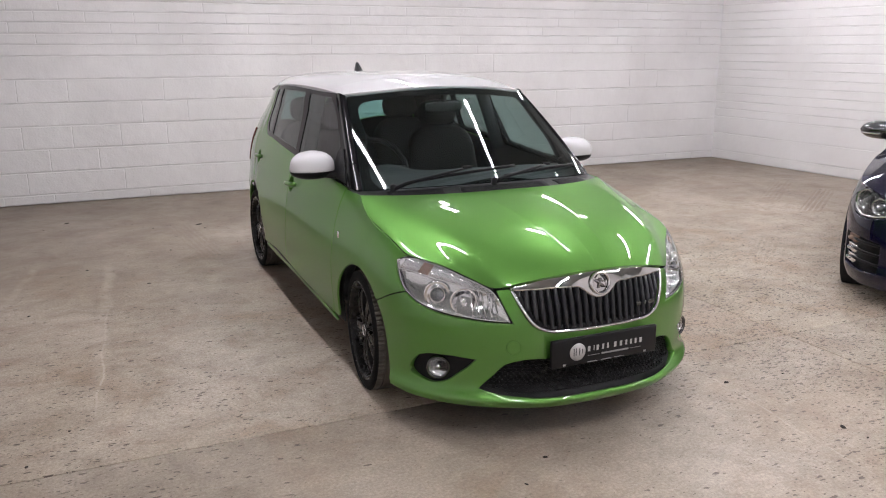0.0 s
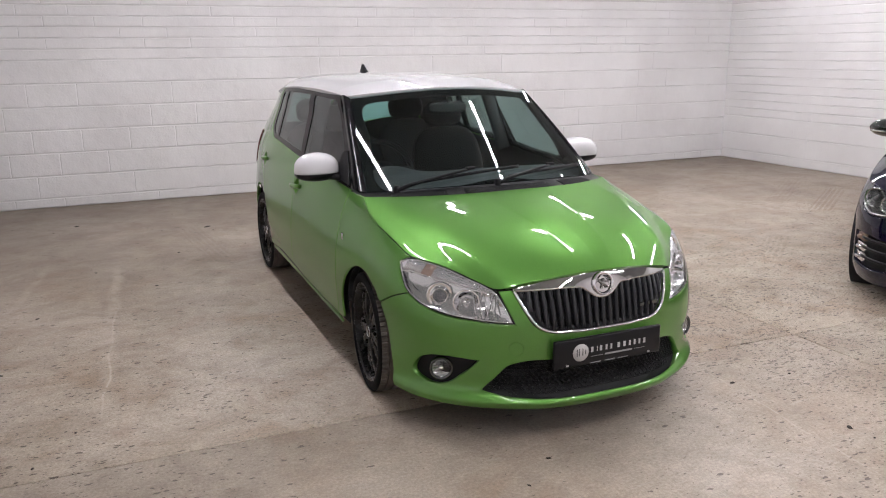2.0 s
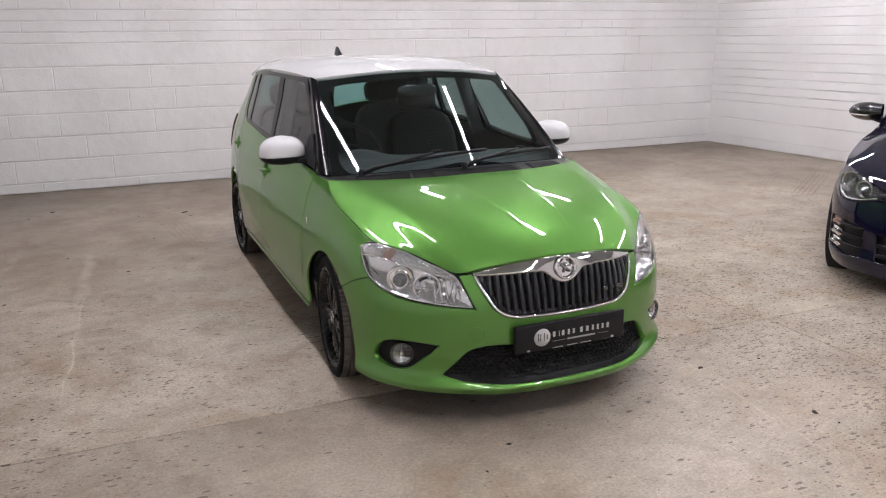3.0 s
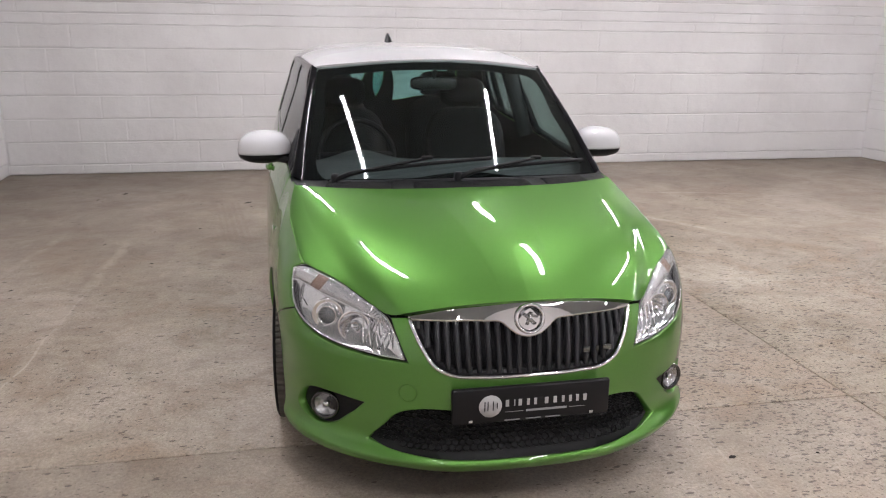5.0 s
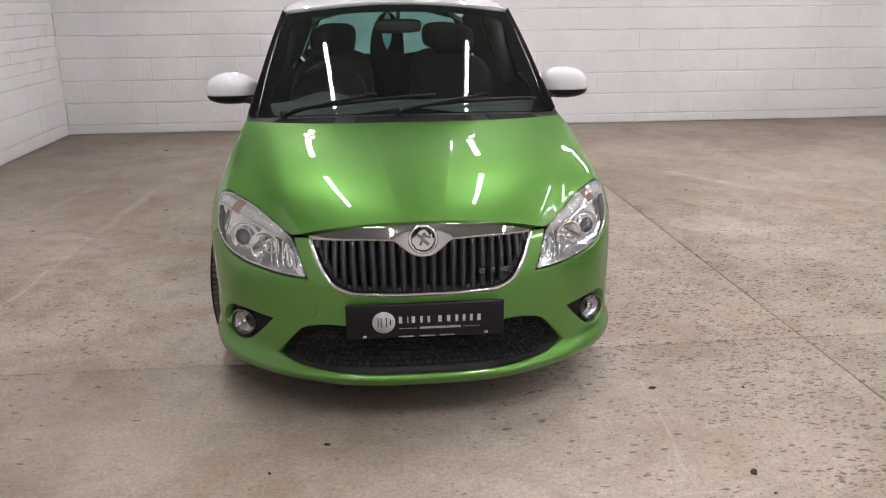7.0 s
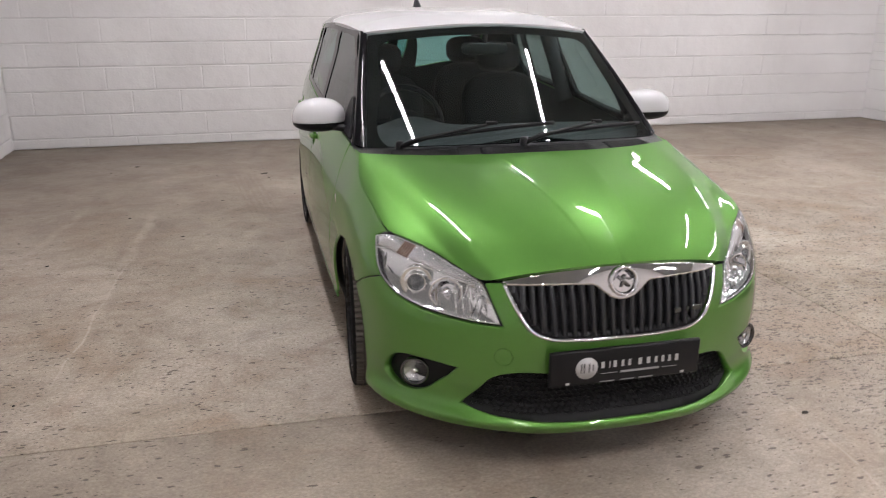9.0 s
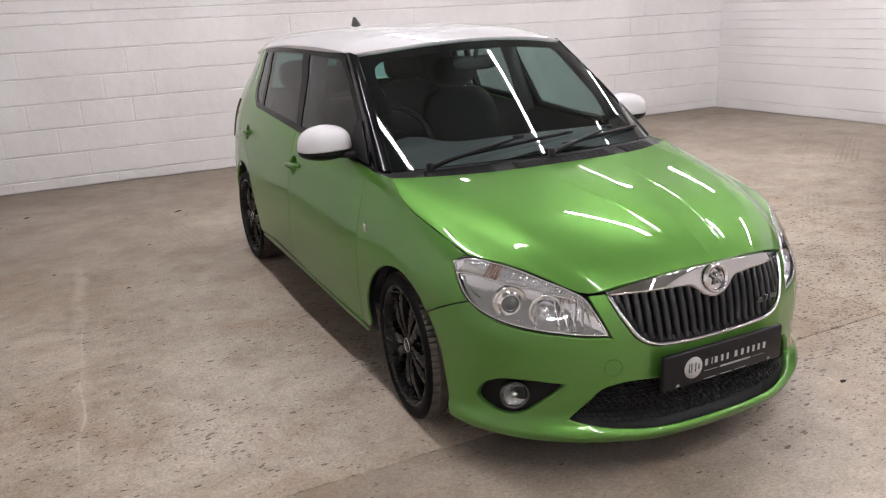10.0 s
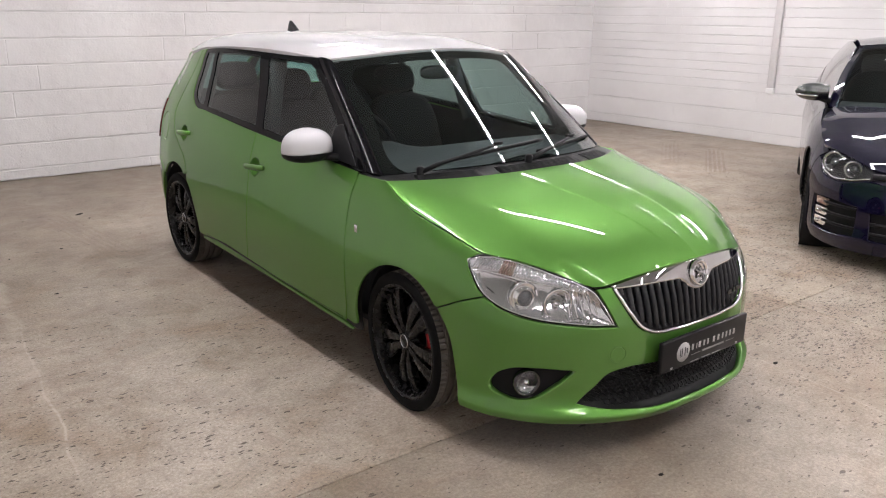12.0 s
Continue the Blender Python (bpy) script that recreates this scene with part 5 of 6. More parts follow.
for side in (-1, 1):
    F = lambda pts, step=.012: outline(flip(pts, side), step)
    edge = F(LAMP) if area(F(LAMP)) > 0 else F(LAMP)[::-1]
    hl = part("head_lamp", panel("lamp_cover", skin, F(LAMP), gap=0.004, cell=0.02, depth=0.012, lift=0.003), LENS, car, "clear head lamp with mirrored reflectors")
    hl.visible_shadow = False
    part("lamp_gasket", panel("lamp_gasket", lambda uv: body.at(uv, 0.006), F(LAMP), [shrink(edge, .004)], gap=0.0, cell=0.02, depth=0.03, round_=0.002), TRIM, hl)
    # pale rim of the clear cover
    rim_line = body.at(shrink(edge, .0075), .0035)
    part("cover_rim", mesh_of("cover_rim", *tube(rim_line, .0026, 6, closed=True)), RIBBED, hl)

    def well(uv):
        # the housing deepens away from its rim
        u = np.abs(uv[:, 0])
        top, low = np.interp(u, TOP_U, TOP_Z), np.interp(u, LOW_U, LOW_Z)
        k = np.clip((uv[:, 1] - low) / np.maximum(top - low, .01), 0, 1)
        d = .010 + .060 * np.clip(4 * k * (1 - k), 0, 1) ** .7 * np.clip((.97 - u) / .10, 0, 1) * np.clip((u - .40) / .09, 0, 1)
        return body.at(uv, 0.0) - np.column_stack([np.zeros(len(uv)), -d, np.zeros(len(uv))])
    part("lamp_housing", panel("lamp_housing", well, F(LAMP), gap=0.003, cell=0.014, depth=0.004), LAMPGREY, hl)

    def bowl(name, u, z, r, mt, back, prof, parent, tilt=.35):
        c = body.at([(side * u, z)])[0]
        n = Vector((side * tilt, -1, .05)).normalized()
        m = Matrix.Translation(Vector(c) - n * back) @ n.to_track_quat("Y", "Z").to_matrix().to_4x4()
        v, f = lathe([(e * r, g * r) for e, g in prof], 36, "y")
        return part(name, mesh_of(name, [m @ Vector(p) for p in v], f), mt, parent)
    dip = bowl("projector", .722, .594, .046, LAMP_CLEAR, .045, [(.2, .50), (.42, .60), (.52, .66), (.50, .74), (.20, .78), (.10, .95), (.30, 1.12), (.22, 1.22), (-.4, 1.15)], hl)
    bowl("projector_lens", .722, .594, .046, BULB_DARK, .045, [(.66, .001), (.62, .22), (.50, .44), (.24, .60)], dip)
    main = bowl("main_reflector", .600, .578, .050, LAMP_CLEAR, .046, [(-.6, .02), (-.45, .35), (-.1, .7), (.35, .98), (.42, 1.0), (.36, 1.10)], hl)
    bowl("bulb_cap", .600, .578, .014, CHROME, .046, [(1.4, .01), (1.2, .7), (.4, 1), (-1, 1)], main)
    # slanting ridges of the reflector towards the grille
    for k in range(5):
        u0 = .437 + .026 * k
        zb, zt = float(np.interp(u0, LOW_U, LOW_Z)) + .009, float(np.interp(u0 + .03, TOP_U, TOP_Z)) - .034
        if zt - zb > .012:
            p = body.at(np.column_stack([side * (u0 + np.linspace(0, .024, 6)), np.linspace(zb, zt, 6)]), 0.0) + np.array((0, .034, 0))
            part("reflector_ridge", mesh_of("ridge", *tube(p, .0030, 6)), LAMP_CLEAR, hl)

    # ribbed indicator band along the upper edge, over a bright ledge
    def band_low(u):
        return float(np.interp(u, TOP_U, TOP_Z)) - float(np.interp(u, [.47, .56, .75, .95], [.018, .030, .050, .046]))
    ledge = body.at([(side * u, band_low(u) - .003) for u in np.linspace(.50, .945, 40)], .0) + np.array((0, .012, 0))
    part("band_ledge", mesh_of("band_ledge", *tube(ledge, .0034, 6)), LAMP_CLEAR, hl)
    for k in range(42):
        u0 = .500 + .0104 * k
        zt, zb = float(np.interp(u0, TOP_U, TOP_Z)) - .010, band_low(u0)
        if zt - zb < .006:
            continue
        p = body.at(np.column_stack([side * (u0 + np.linspace(.012, -.004, 4)), np.linspace(zb, zt, 4)]), 0.0) + np.array((0, .011, 0))
        amber = 27 <= k <= 31
        part("lens_rib", mesh_of("lens_rib", *tube(p, .0037, 6)), AMBER if amber else RIBBED, hl, "amber rib" if amber else "")

# ---- door mirrors ----
for side in (-1, 1):
    def shape(z0, z1, grow):
        vs, fs = [], []
        rows, seg = 14, 36
        for j in range(rows + 1):
            z = z0 + (z1 - z0) * j / rows
            k = np.clip((z - .955) / .108, -1, 1)
            w = (1 - abs(k) ** 3.2) ** .5 if k > 0 else (1 - abs(k / .40) ** 2.2) ** .5 if abs(k) < .40 else 0
            for i in range(seg):
                a = 2 * math.pi * i / seg
                ca, sa = math.cos(a), math.sin(a)
                px = math.copysign(abs(ca) ** .75, ca)
                py = math.copysign(abs(sa) ** .85, sa)
                y = .695 + (.095 * py if py < 0 else .035 * py) * w ** .8 * grow
                xx = .806 + .121 * px * w * grow
                vs.append((side * xx, y + .05 * (.95 - xx), z))
        for j in range(rows):
            for i in range(seg):
                f = (j * seg + i, j * seg + (i + 1) % seg, (j + 1) * seg + (i + 1) % seg, (j + 1) * seg + i)
                fs.append(f if side > 0 else f[::-1])
        fs.append(tuple(range(seg))[::-1 if side > 0 else 1])
        return vs, fs
    mr = part("door_mirror", mesh_of("mirror_cap", *shape(.958, 1.0627, 1.0)), WHITE, car, "door mirror with gloss white cap")
    part("mirror_base", mesh_of("mirror_base", *shape(.912, .956, .985)), TRIM, mr, "black lower housing")
    part("mirror_glass", block(side * .820 - .066, side * .820 + .066, .722, .727, .945, 1.032, .002), CHROME, mr, "mirror glass")
    part("mirror_arm", mesh_of("arm", *tube([(side * .77, .66, .94), (side * .72, .63, .935), (side * .67, .60, .93)], [.022, .020, .026], 10, flat=.8)), TRIM, mr)
    tri = [(1.765, .912, 1), (1.99, .93, 1), (1.99, 1.06), (1.95, 1.07, 1), (1.88, 1.01)]
    part("sail_panel", panel("sail_panel", skin, outline(flip(tri, side)), gap=0, cell=.03, lift=0.006, depth=.006), TRIM, mr)

# ---- wheels ----


def spoke_mesh(w=0.5):
    """One twin spoke, pointing up, as a single blade pair of the rim."""
    pieces = []
    for s in (-1, 1):
        vs, fs = [], []
        for j in range(9):
            t = j / 8
            r = .034 + t * .198
            mid = s * (.178 * r + .007)
            half = .0125 + .029 * t ** 1.2
            face = .028 - .018 * t + .012 * math.sin(math.pi * t)
            for dx, dz in ((-half, -.016), (-half * .86, 0), (0, .0035), (half * .86, 0), (half, -.016), (half * .8, -.032), (-half * .8, -.032)):
                vs.append((face + dz, mid + dx, r))
        n = 7
        for j in range(8):
            for i in range(n):
                fs.append((j * n + i, j * n + (i + 1) % n, (j + 1) * n + (i + 1) % n, (j + 1) * n + i))
        pieces.append((vs, fs))
    return joined(pieces)


def build_wheel(parent, x, y, side, rim_mat=ALLOY, radius=.297, turn=0.0, phase=0.0, caliper=True, steer=0.0):
    """side: -1 for the car's right. The wheel's outer face looks along side * x."""
    R = radius / .297
    m = pose(x, y, radius - .002, 0, 0, steer) @ Matrix.Diagonal((side, 1, 1, 1)) @ Matrix.Scale(R, 4)
    tyre_prof = [(.075, .240), (.089, .243), (.096, .252), (.0985, .265), (.0965, .279), (.092, .288), (.085, .2945), (.058, .2975), (.056, .291), (.050, .291), (.048, .2978), (.022, .298), (.020, .291), (.013, .291), (.011, .298), (-.011, .298), (-.013, .291), (-.020, .291), (-.022, .298), (-.048, .2978), (-.050, .291), (-.056, .291), (-.058, .2975), (-.085, .2945), (-.092, .288), (-.102, .262), (-.095, .228), (-.08, .222)]
    v, f = joined([lathe(tyre_prof[:7], 72, "x"), lathe(tyre_prof[-5:], 72, "x")])
    w = part("wheel", mesh_of("tyre", [m @ Vector(p) for p in v], f if side > 0 else [q[::-1] for q in f]), RUBBER, parent, "black alloy wheel with a low-profile tyre")
    v, f = lathe(tyre_prof[6:-4], 320, "x")
    n = len(tyre_prof[6:-4])
    v = [tuple(Vector(p) * .958 + Vector((p[0] * .042, 0, 0))) if (i // n) % 4 == 0 and .056 < abs(p[0]) else p for i, p in enumerate(v)]
    part("tread", mesh_of("tread", [m @ Vector(p) for p in v], f if side > 0 else [q[::-1] for q in f], smooth=False), TREAD, w, "dusty tyre tread")
    rim = [(.083, .246), (.093, .245), (.094, .238), (.084, .230), (.060, .222), (-.02, .200), (-.08, .20), (-.09, .222)]
    v, f = lathe(rim, 64, "x")
    part("rim", mesh_of("rim", [m @ Vector(p) for p in v], f), rim_mat, w, "black rim")
    for k in range(5):
        a = radians(phase + 72 * k)
        rot = Matrix.Rotation(a, 4, "X")
        v, f = spoke_mesh()
        part("twin_spoke", mesh_of("twin_spoke", [m @ (rot @ Vector((p[0] + .042, p[1], p[2]))) for p in v], f, smooth=False), rim_mat, w)
    v, f = lathe([(.079, .0005), (.078, .026), (.074, .030), (.070, .034), (.060, .052), (.03, .056)], 32, "x")
    part("hub", mesh_of("hub", [m @ Vector(p) for p in v], f), rim_mat, w)
    v, f = lathe([(.077, .0265), (.080, .0278), (.077, .029)], 32, "x")
    part("hub_ring", mesh_of("hub_ring", [m @ Vector(p) for p in v], f), CHROME, w, "thin chrome ring")
    v, f = lathe([(.0, .05), (.004, .06), (.004, .145), (-.012, .145), (-.012, .05)], 40, "x")
    part("brake_disc", mesh_of("brake_disc", [m @ Vector(p) for p in v], f), DISC, w)
    if caliper:
        v, f = lathe([(-.03, .105), (.030, .105), (.036, .115), (.036, .155), (.028, .165), (-.03, .165)], 14, "x", (radians(150), radians(212)))
        part("caliper", mesh_of("caliper", [m @ Vector(p) for p in v], f), RED, w, "red brake caliper")
    return w


for side in (-1, 1):
    build_wheel(car, side * .690, AXLE_F + .012, side, radius=.286, phase=34 if side < 0 else 31, caliper=True, steer=-4)
    build_wheel(car, side * .69, AXLE_R, side, radius=.286, phase=30 if side < 0 else 20, caliper=True)

# ---- the dark blue coupe ----
coupe = thing("coupe_car", "dark navy blue coupe parked at an angle on concrete", "car", (3.383, -.348, 0))
coupe.rotation_euler = (0, 0, radians(-61))
P2 = [(0, -.87), (.3, -.85), (.5, -.79), (.66, -.69), (.78, -.53), (.85, -.34), (.885, 0), (.895, .5), (.90, 1.2), (.90, 2.0), (.895, 2.6), (.84, 3.0), (.6, 3.2), (0, 3.27)]
L2 = [.12, .2, .3, .42, .52, .62, .70, .78, .88, 1.0, 1.2, 1.34]
S2 = [((0, -.87), [.03, -.01, 0, 0, .01, .02, .06, .16, .3, .4, .5, .6]),
      ((.5, -.79), [.03, -.01, 0, 0, .01, .03, .08, .18, .3, .4, .5, .6]),
      ((.78, -.53), [.03, 0, 0, 0, .005, .03, .09, .2, .3, .4, .5, .6]),
      ((.885, 0), [.05, .02, 0, 0, 0, .005, .028, .075, .17, .27, .42, .5]),
      ((.90, 1.2), [.08, .03, .01, 0, 0, .005, .015, .035, .08, .13, .24, .33])]
T2 = [((.895, 2.6), [.06, .02, 0, 0, -.005, -.01, 0, .01, .05, .11, .23, .35]),
      ((0, 3.27), [.05, .02, 0, 0, 0, 0, .02, .05, .15, .3, .6, .8])]
coupe_skin = Skin(P2, L2, S2 + T2)
sk = coupe_skin.at
UF2 = float(coupe_skin.us[6])
UR2 = UF2 + 2.58
low_lamp = [(.55, .595, 1), (.68, .565), (.82, .555), (.95, .585), (1.03, .64), (1.045, .70, 1)]
top_lamp = [(.98, .728), (.86, .725), (.70, .690), (.55, .632)]
bump2 = [(0, .595), (.3, .597)] + low_lamp[:-1] + [(1.10, .66, 1), (1.13, .55, 1)] + [(1.10, .40), (1.08, .24), (1.09, .15, 1), (.8, .135), (.4, .135), (0, .135)]
side_hole = [(.60, .24, 1), (.60, .42, 1), (.80, .435), (.985, .43, 1), (.99, .33), (.96, .235, 1), (.78, .225)]
mid_hole = both([(0, .40), (.3, .40), (.52, .395, 1), (.50, .24, 1), (.3, .225), (0, .22)])
fb = part("front_bumper", panel("front_bumper", sk, outline(both(bump2)), [outline(side_hole), outline(flip(side_hole, -1)), outline(mid_hole)], cell=.03, depth=.03), NAVY, coupe)
part("lower_intake", panel("intake", lambda uv: sk(uv, .05), outline(mid_hole), gap=-.02, cell=.05, depth=.002), DARK, fb)
for z in (.27, .33):
    part("intake_slat", mesh_of("slat", *tube(sk([(u, z) for u in np.linspace(-.52, .52, 24)], .015), .012, 6)), TRIM, fb)
for side in (-1, 1):
    F = lambda pts: outline(flip(pts, side))
    rc = part("lamp_recess", panel("recess", lambda uv: sk(uv, .04), F(side_hole), gap=-.015, cell=.03, depth=.002), TRIM, fb)
    for z in (.285, .345, .405):
        part("intake_slat", mesh_of("slat", *tube(sk([(side * u, z) for u in np.linspace(.60, .86, 10)], .010), .009, 6)), TRIM, rc)
    for nm, z0, z1, mt in (("indicator", .375, .425, AMBER), ("fog_lamp", .310, .365, SILVER), ("daytime_lamp", .245, .302, SILVER)):
        part(nm, panel(nm, lambda uv: sk(uv, .012), F([(.84, z0, 1), (.84, z1, 1), (.97, z1, 1), (.965, z0, 1)]), gap=.004, cell=.03, depth=.02), mt, rc, {"indicator": "amber indicator"}.get(nm, "clear lamp"))
        part("bulb", mesh_of("bulb", *pillow(*sk([(side * .905, (z0 + z1) / 2)], .004)[0], .018, .012, .014, 2, 12)), CHROME if nm != "indicator" else AMBER, rc)
    lampo = low_lamp + top_lamp
    hl = part("head_lamp", panel("cover", sk, F(lampo), gap=.003, cell=.03, depth=.012), LENS, coupe, "clear head lamp with twin round reflectors")
    hl.visible_shadow = False
    part("housing", panel("housing", lambda uv: sk(uv, .05), F(lampo), gap=-.01, cell=.03, depth=.002), TRIM, hl)
    for u, z, r in ((.90, .650, .062), (.70, .632, .050)):
        c = sk([(side * u, z)])[0]
        n = Vector((side * .35, -1, .05)).normalized()
        m = Matrix.Translation(Vector(c) - n * .045) @ n.to_track_quat("Y", "Z").to_matrix().to_4x4()
        v, f = lathe([(-.5 * r, .02 * r), (-.3 * r, .4 * r), (.1 * r, .8 * r), (.35 * r, r), (.2 * r, 1.08 * r)], 32, "y")
        rf = part("reflector", mesh_of("reflector", [m @ Vector(p) for p in v], f), FOGBOWL, hl)
        v, f = lathe([(.40 * r, .01 * r), (.36 * r, .25 * r), (.2 * r, .42 * r), (-.2 * r, .45 * r)], 24, "y")
        part("projector_lens", mesh_of("lens", [m @ Vector(p) for p in v], f), BULB_DARK, rf)
    v, f = tube(sk([(side * u, float(np.interp(u, [.55, .68, .82, .95, 1.03], [.603, .575, .566, .597, .65]))) for u in np.linspace(.56, 1.02, 20)], .008), .006, 6)
    part("light_strip", mesh_of("light_strip", v, f), SILVER, hl)
    part("wing", panel("wing", sk, F([(1.045, .70, 1), (1.10, .66, 1), (1.13, .55, 1)] + arc(UF2, .315, .345, 135, -12, 16) + [(UF2 + .36, .24, 1), (UF2 + .62, .24, 1), (UF2 + .60, .6), (UF2 + .55, .87, 1), (UF2 + .3, .835), (UF2, .79), (1.10, .745, 1)]), cell=.04), NAVY, coupe)
    part("door", panel("door", sk, F([(UF2 + .62, .24, 1), (UF2 + 1.9, .26, 1), (UF2 + 1.95, .6), (UF2 + 1.9, .97, 1), (UF2 + 1.2, .93), (UF2 + .55, .88, 1), (UF2 + .60, .6)]), cell=.06), NAVY, coupe)
    part("rear_quarter", panel("rear_quarter", sk, F([(UF2 + 1.905, .24, 1), (UR2 - .36, .24, 1)] + arc(UR2, .315, .35, 190, -10, 16) + [(UR2 + .75, .3, 1), (UR2 + .8, .7), (UR2 + .7, 1.0, 1), (UR2 + .3, 1.3, 1), (UR2 - .1, 1.31, 1), (UR2 - .2, 1.1), (UF2 + 1.905, .97, 1), (UF2 + 1.95, .6)]), cell=.06), NAVY, coupe)
    wn = part("side_window", panel("side_window", sk, F([(UF2 + .60, .89, 1), (UF2 + 1.2, .94), (UF2 + 1.9, .985), (UR2 - .2, 1.11, 1), (UR2 - .12, 1.30, 1), (UF2 + 1.8, 1.33), (UF2 + 1.25, 1.30, 1), (UF2 + .9, 1.08)]), cell=.06, depth=.01), PIANO, coupe, "dark tinted side window")
    part("sill", panel("sill", sk, F([(UF2 + .36, .235, 1), (UR2 - .36, .235, 1), (UR2 - .36, .15, 1), (UF2 + .36, .15, 1)]), cell=.06), NAVY, coupe)
    part("inner_shell", panel("inner", lambda uv: sk(uv, .04), F([(.95, .5, 1), (1.4, .74), (UF2 + .6, .85), (UF2 + 2, .93), (UR2 + .6, .95, 1), (UR2 + .6, .2, 1)] + arc(UR2, .315, .37, 0, 180, 10) + [(UR2 - .4, .17, 1), (UF2 + .4, .17, 1)] + arc(UF2, .315, .37, 0, 160, 10)), gap=0, cell=.1, depth=.003), DARK, coupe)
    # door mirror
    vs, fs = [], []
    for j in range(13):
        t = j / 12
        x = .775 + .235 * t
        w = (1 - max(0, (t - .35) / .65) ** 2.4) ** .5 if t < 1 else .04
        w = max(w, .05) * (.82 + .18 * min(1, t * 3))
        for i in range(20):
            a = 2 * math.pi * i / 20
            yy = (.095 if math.cos(a) < 0 else .04) * math.cos(a)
            vs.append((side * x, .66 + yy * w + .05 * t, .985 + .068 * w * math.sin(a) - .004 * t))
    for j in range(12):
        for i in range(20):
            f = (j * 20 + i, j * 20 + (i + 1) % 20, (j + 1) * 20 + (i + 1) % 20, (j + 1) * 20 + i)
            fs.append(f if side > 0 else f[::-1])
    fs.append(tuple(12 * 20 + i for i in range(20)))
    mr = part("door_mirror", mesh_of("mirror", vs, fs), PIANO, coupe, "gloss black door mirror")
    part("repeater", mesh_of("repeater", *tube([(side * (.85 + .145 * t), .66 - .092 * (1 - .6 * t ** 3) + .05 * t, .962) for t in np.linspace(0, 1, 8)], .007, 6)), SILVER, mr, "clear indicator strip")
    part("mirror_arm", mesh_of("arm", *tube([(side * .84, .66, .945), (side * .78, .66, .925), (side * .74, .66, .915)], .024, 8)), TRIM, mr)
    build_wheel(coupe, side * .757, 0, side, radius=.315, phase=12, caliper=False)
    build_wheel(coupe, side * .785, 2.58, side, radius=.315, phase=40, caliper=False)
    for y0 in (0, 2.58):
        v, f = lathe([(.86, .36), (.66, .355), (.50, .35), (.48, .03)], 28, "x")
        part("arch_liner", mesh_of("arch_liner", [(side * p[0], p[1] + y0, p[2] + .315) for p in v], f), DARK, coupe)
    s = side
    part("windscreen_pillar", sheet("pillar", coons(curve3([(s * .72, .42, .905), (s * .765, .50, .90)]), curve3([(s * .55, 1.17, 1.312), (s * .575, 1.20, 1.306)]), curve3([(s * .72, .42, .905), (s * .65, .78, 1.135), (s * .55, 1.17, 1.312)]), curve3([(s * .765, .50, .90), (s * .70, .84, 1.115), (s * .575, 1.20, 1.306)])), 6, 16, depth=.02, flip=side < 0), NAVY, coupe)

b0 = curve3([(0, .22, .935), (.4, .27, .928), (.62, .36, .915), (.735, .44, .902)])
b1 = curve3([(0, -.815, .665), (.3, -.79, .66), (.46, -.735, .64), (.60, -.63, .68), (.72, -.48, .722), (.795, -.34, .738)])
e0 = curve3([(0, .22, .935), (0, -.2, .885), (0, -.55, .80), (0, -.74, .73), (0, -.815, .665)])
e1 = curve3([(.735, .44, .902), (.80, .22, .85), (.815, 0, .80), (.81, -.2, .765), (.795, -.34, .738)])
cb = coons(b0, b1, e0, e1)


def coupe_bonnet(uv):
    p = cb(uv)
    a, b = np.clip(uv[:, 0], 0, 1), np.clip(uv[:, 1], 0, 1)
    r = .80 - .12 * b
    up = np.where(a < r, (a / r) ** 2, (1 - a) / (1 - r))
    p[:, 2] += .022 * up * np.sin(math.pi * np.clip(b * .9 + .05, 0, 1))
    return p


part("bonnet", sheet("bonnet", mirrored(coupe_bonnet), 61, 31, -.995, .995, .004, .996, depth=.02, flip=True), NAVY, coupe)
part("upper_grille", mesh_of("grille_strip", *tube(sk([(u, .612) for u in np.linspace(-.55, .55, 24)], .02), .02, 8)), TRIM, coupe, "narrow black upper grille")
part("grille_strip", mesh_of("chrome_strip", *tube(sk([(u, .632) for u in np.linspace(-.5, .5, 24)], .012), .004, 6)), CHROME, coupe, "thin chrome strip")
w0 = curve3([(0, .22, .935), (.4, .27, .928), (.62, .36, .915), (.725, .42, .905)])
w1 = curve3([(0, 1.05, 1.34), (.3, 1.07, 1.336), (.555, 1.165, 1.312)])
wd0 = curve3([(0, .22, .935), (0, .62, 1.16), (0, 1.05, 1.34)])
wd1 = curve3([(.725, .42, .905), (.655, .78, 1.135), (.555, 1.165, 1.312)])
w = part("windscreen", sheet("windscreen", mirrored(coons(w0, w1, wd0, wd1)), 41, 21, u0=-1, depth=.004), SCREEN, coupe)
w.visible_shadow = False
x0 = curve3([(0, 1.055, 1.345), (.3, 1.075, 1.341), (.578, 1.175, 1.314)])
x1 = curve3([(0, 2.95, 1.26), (.3, 2.93, 1.255), (.56, 2.85, 1.22)])
xd0 = curve3([(0, 1.055, 1.345), (0, 1.5, 1.382), (0, 2.1, 1.372), (0, 2.95, 1.26)])
xd1 = curve3([(.578, 1.175, 1.314), (.572, 1.6, 1.338), (.575, 2.1, 1.330), (.56, 2.85, 1.22)])
part("roof", sheet("roof", mirrored(coons(x0, x1, xd0, xd1)), 41, 31, u0=-1, depth=.03), NAVY, coupe)
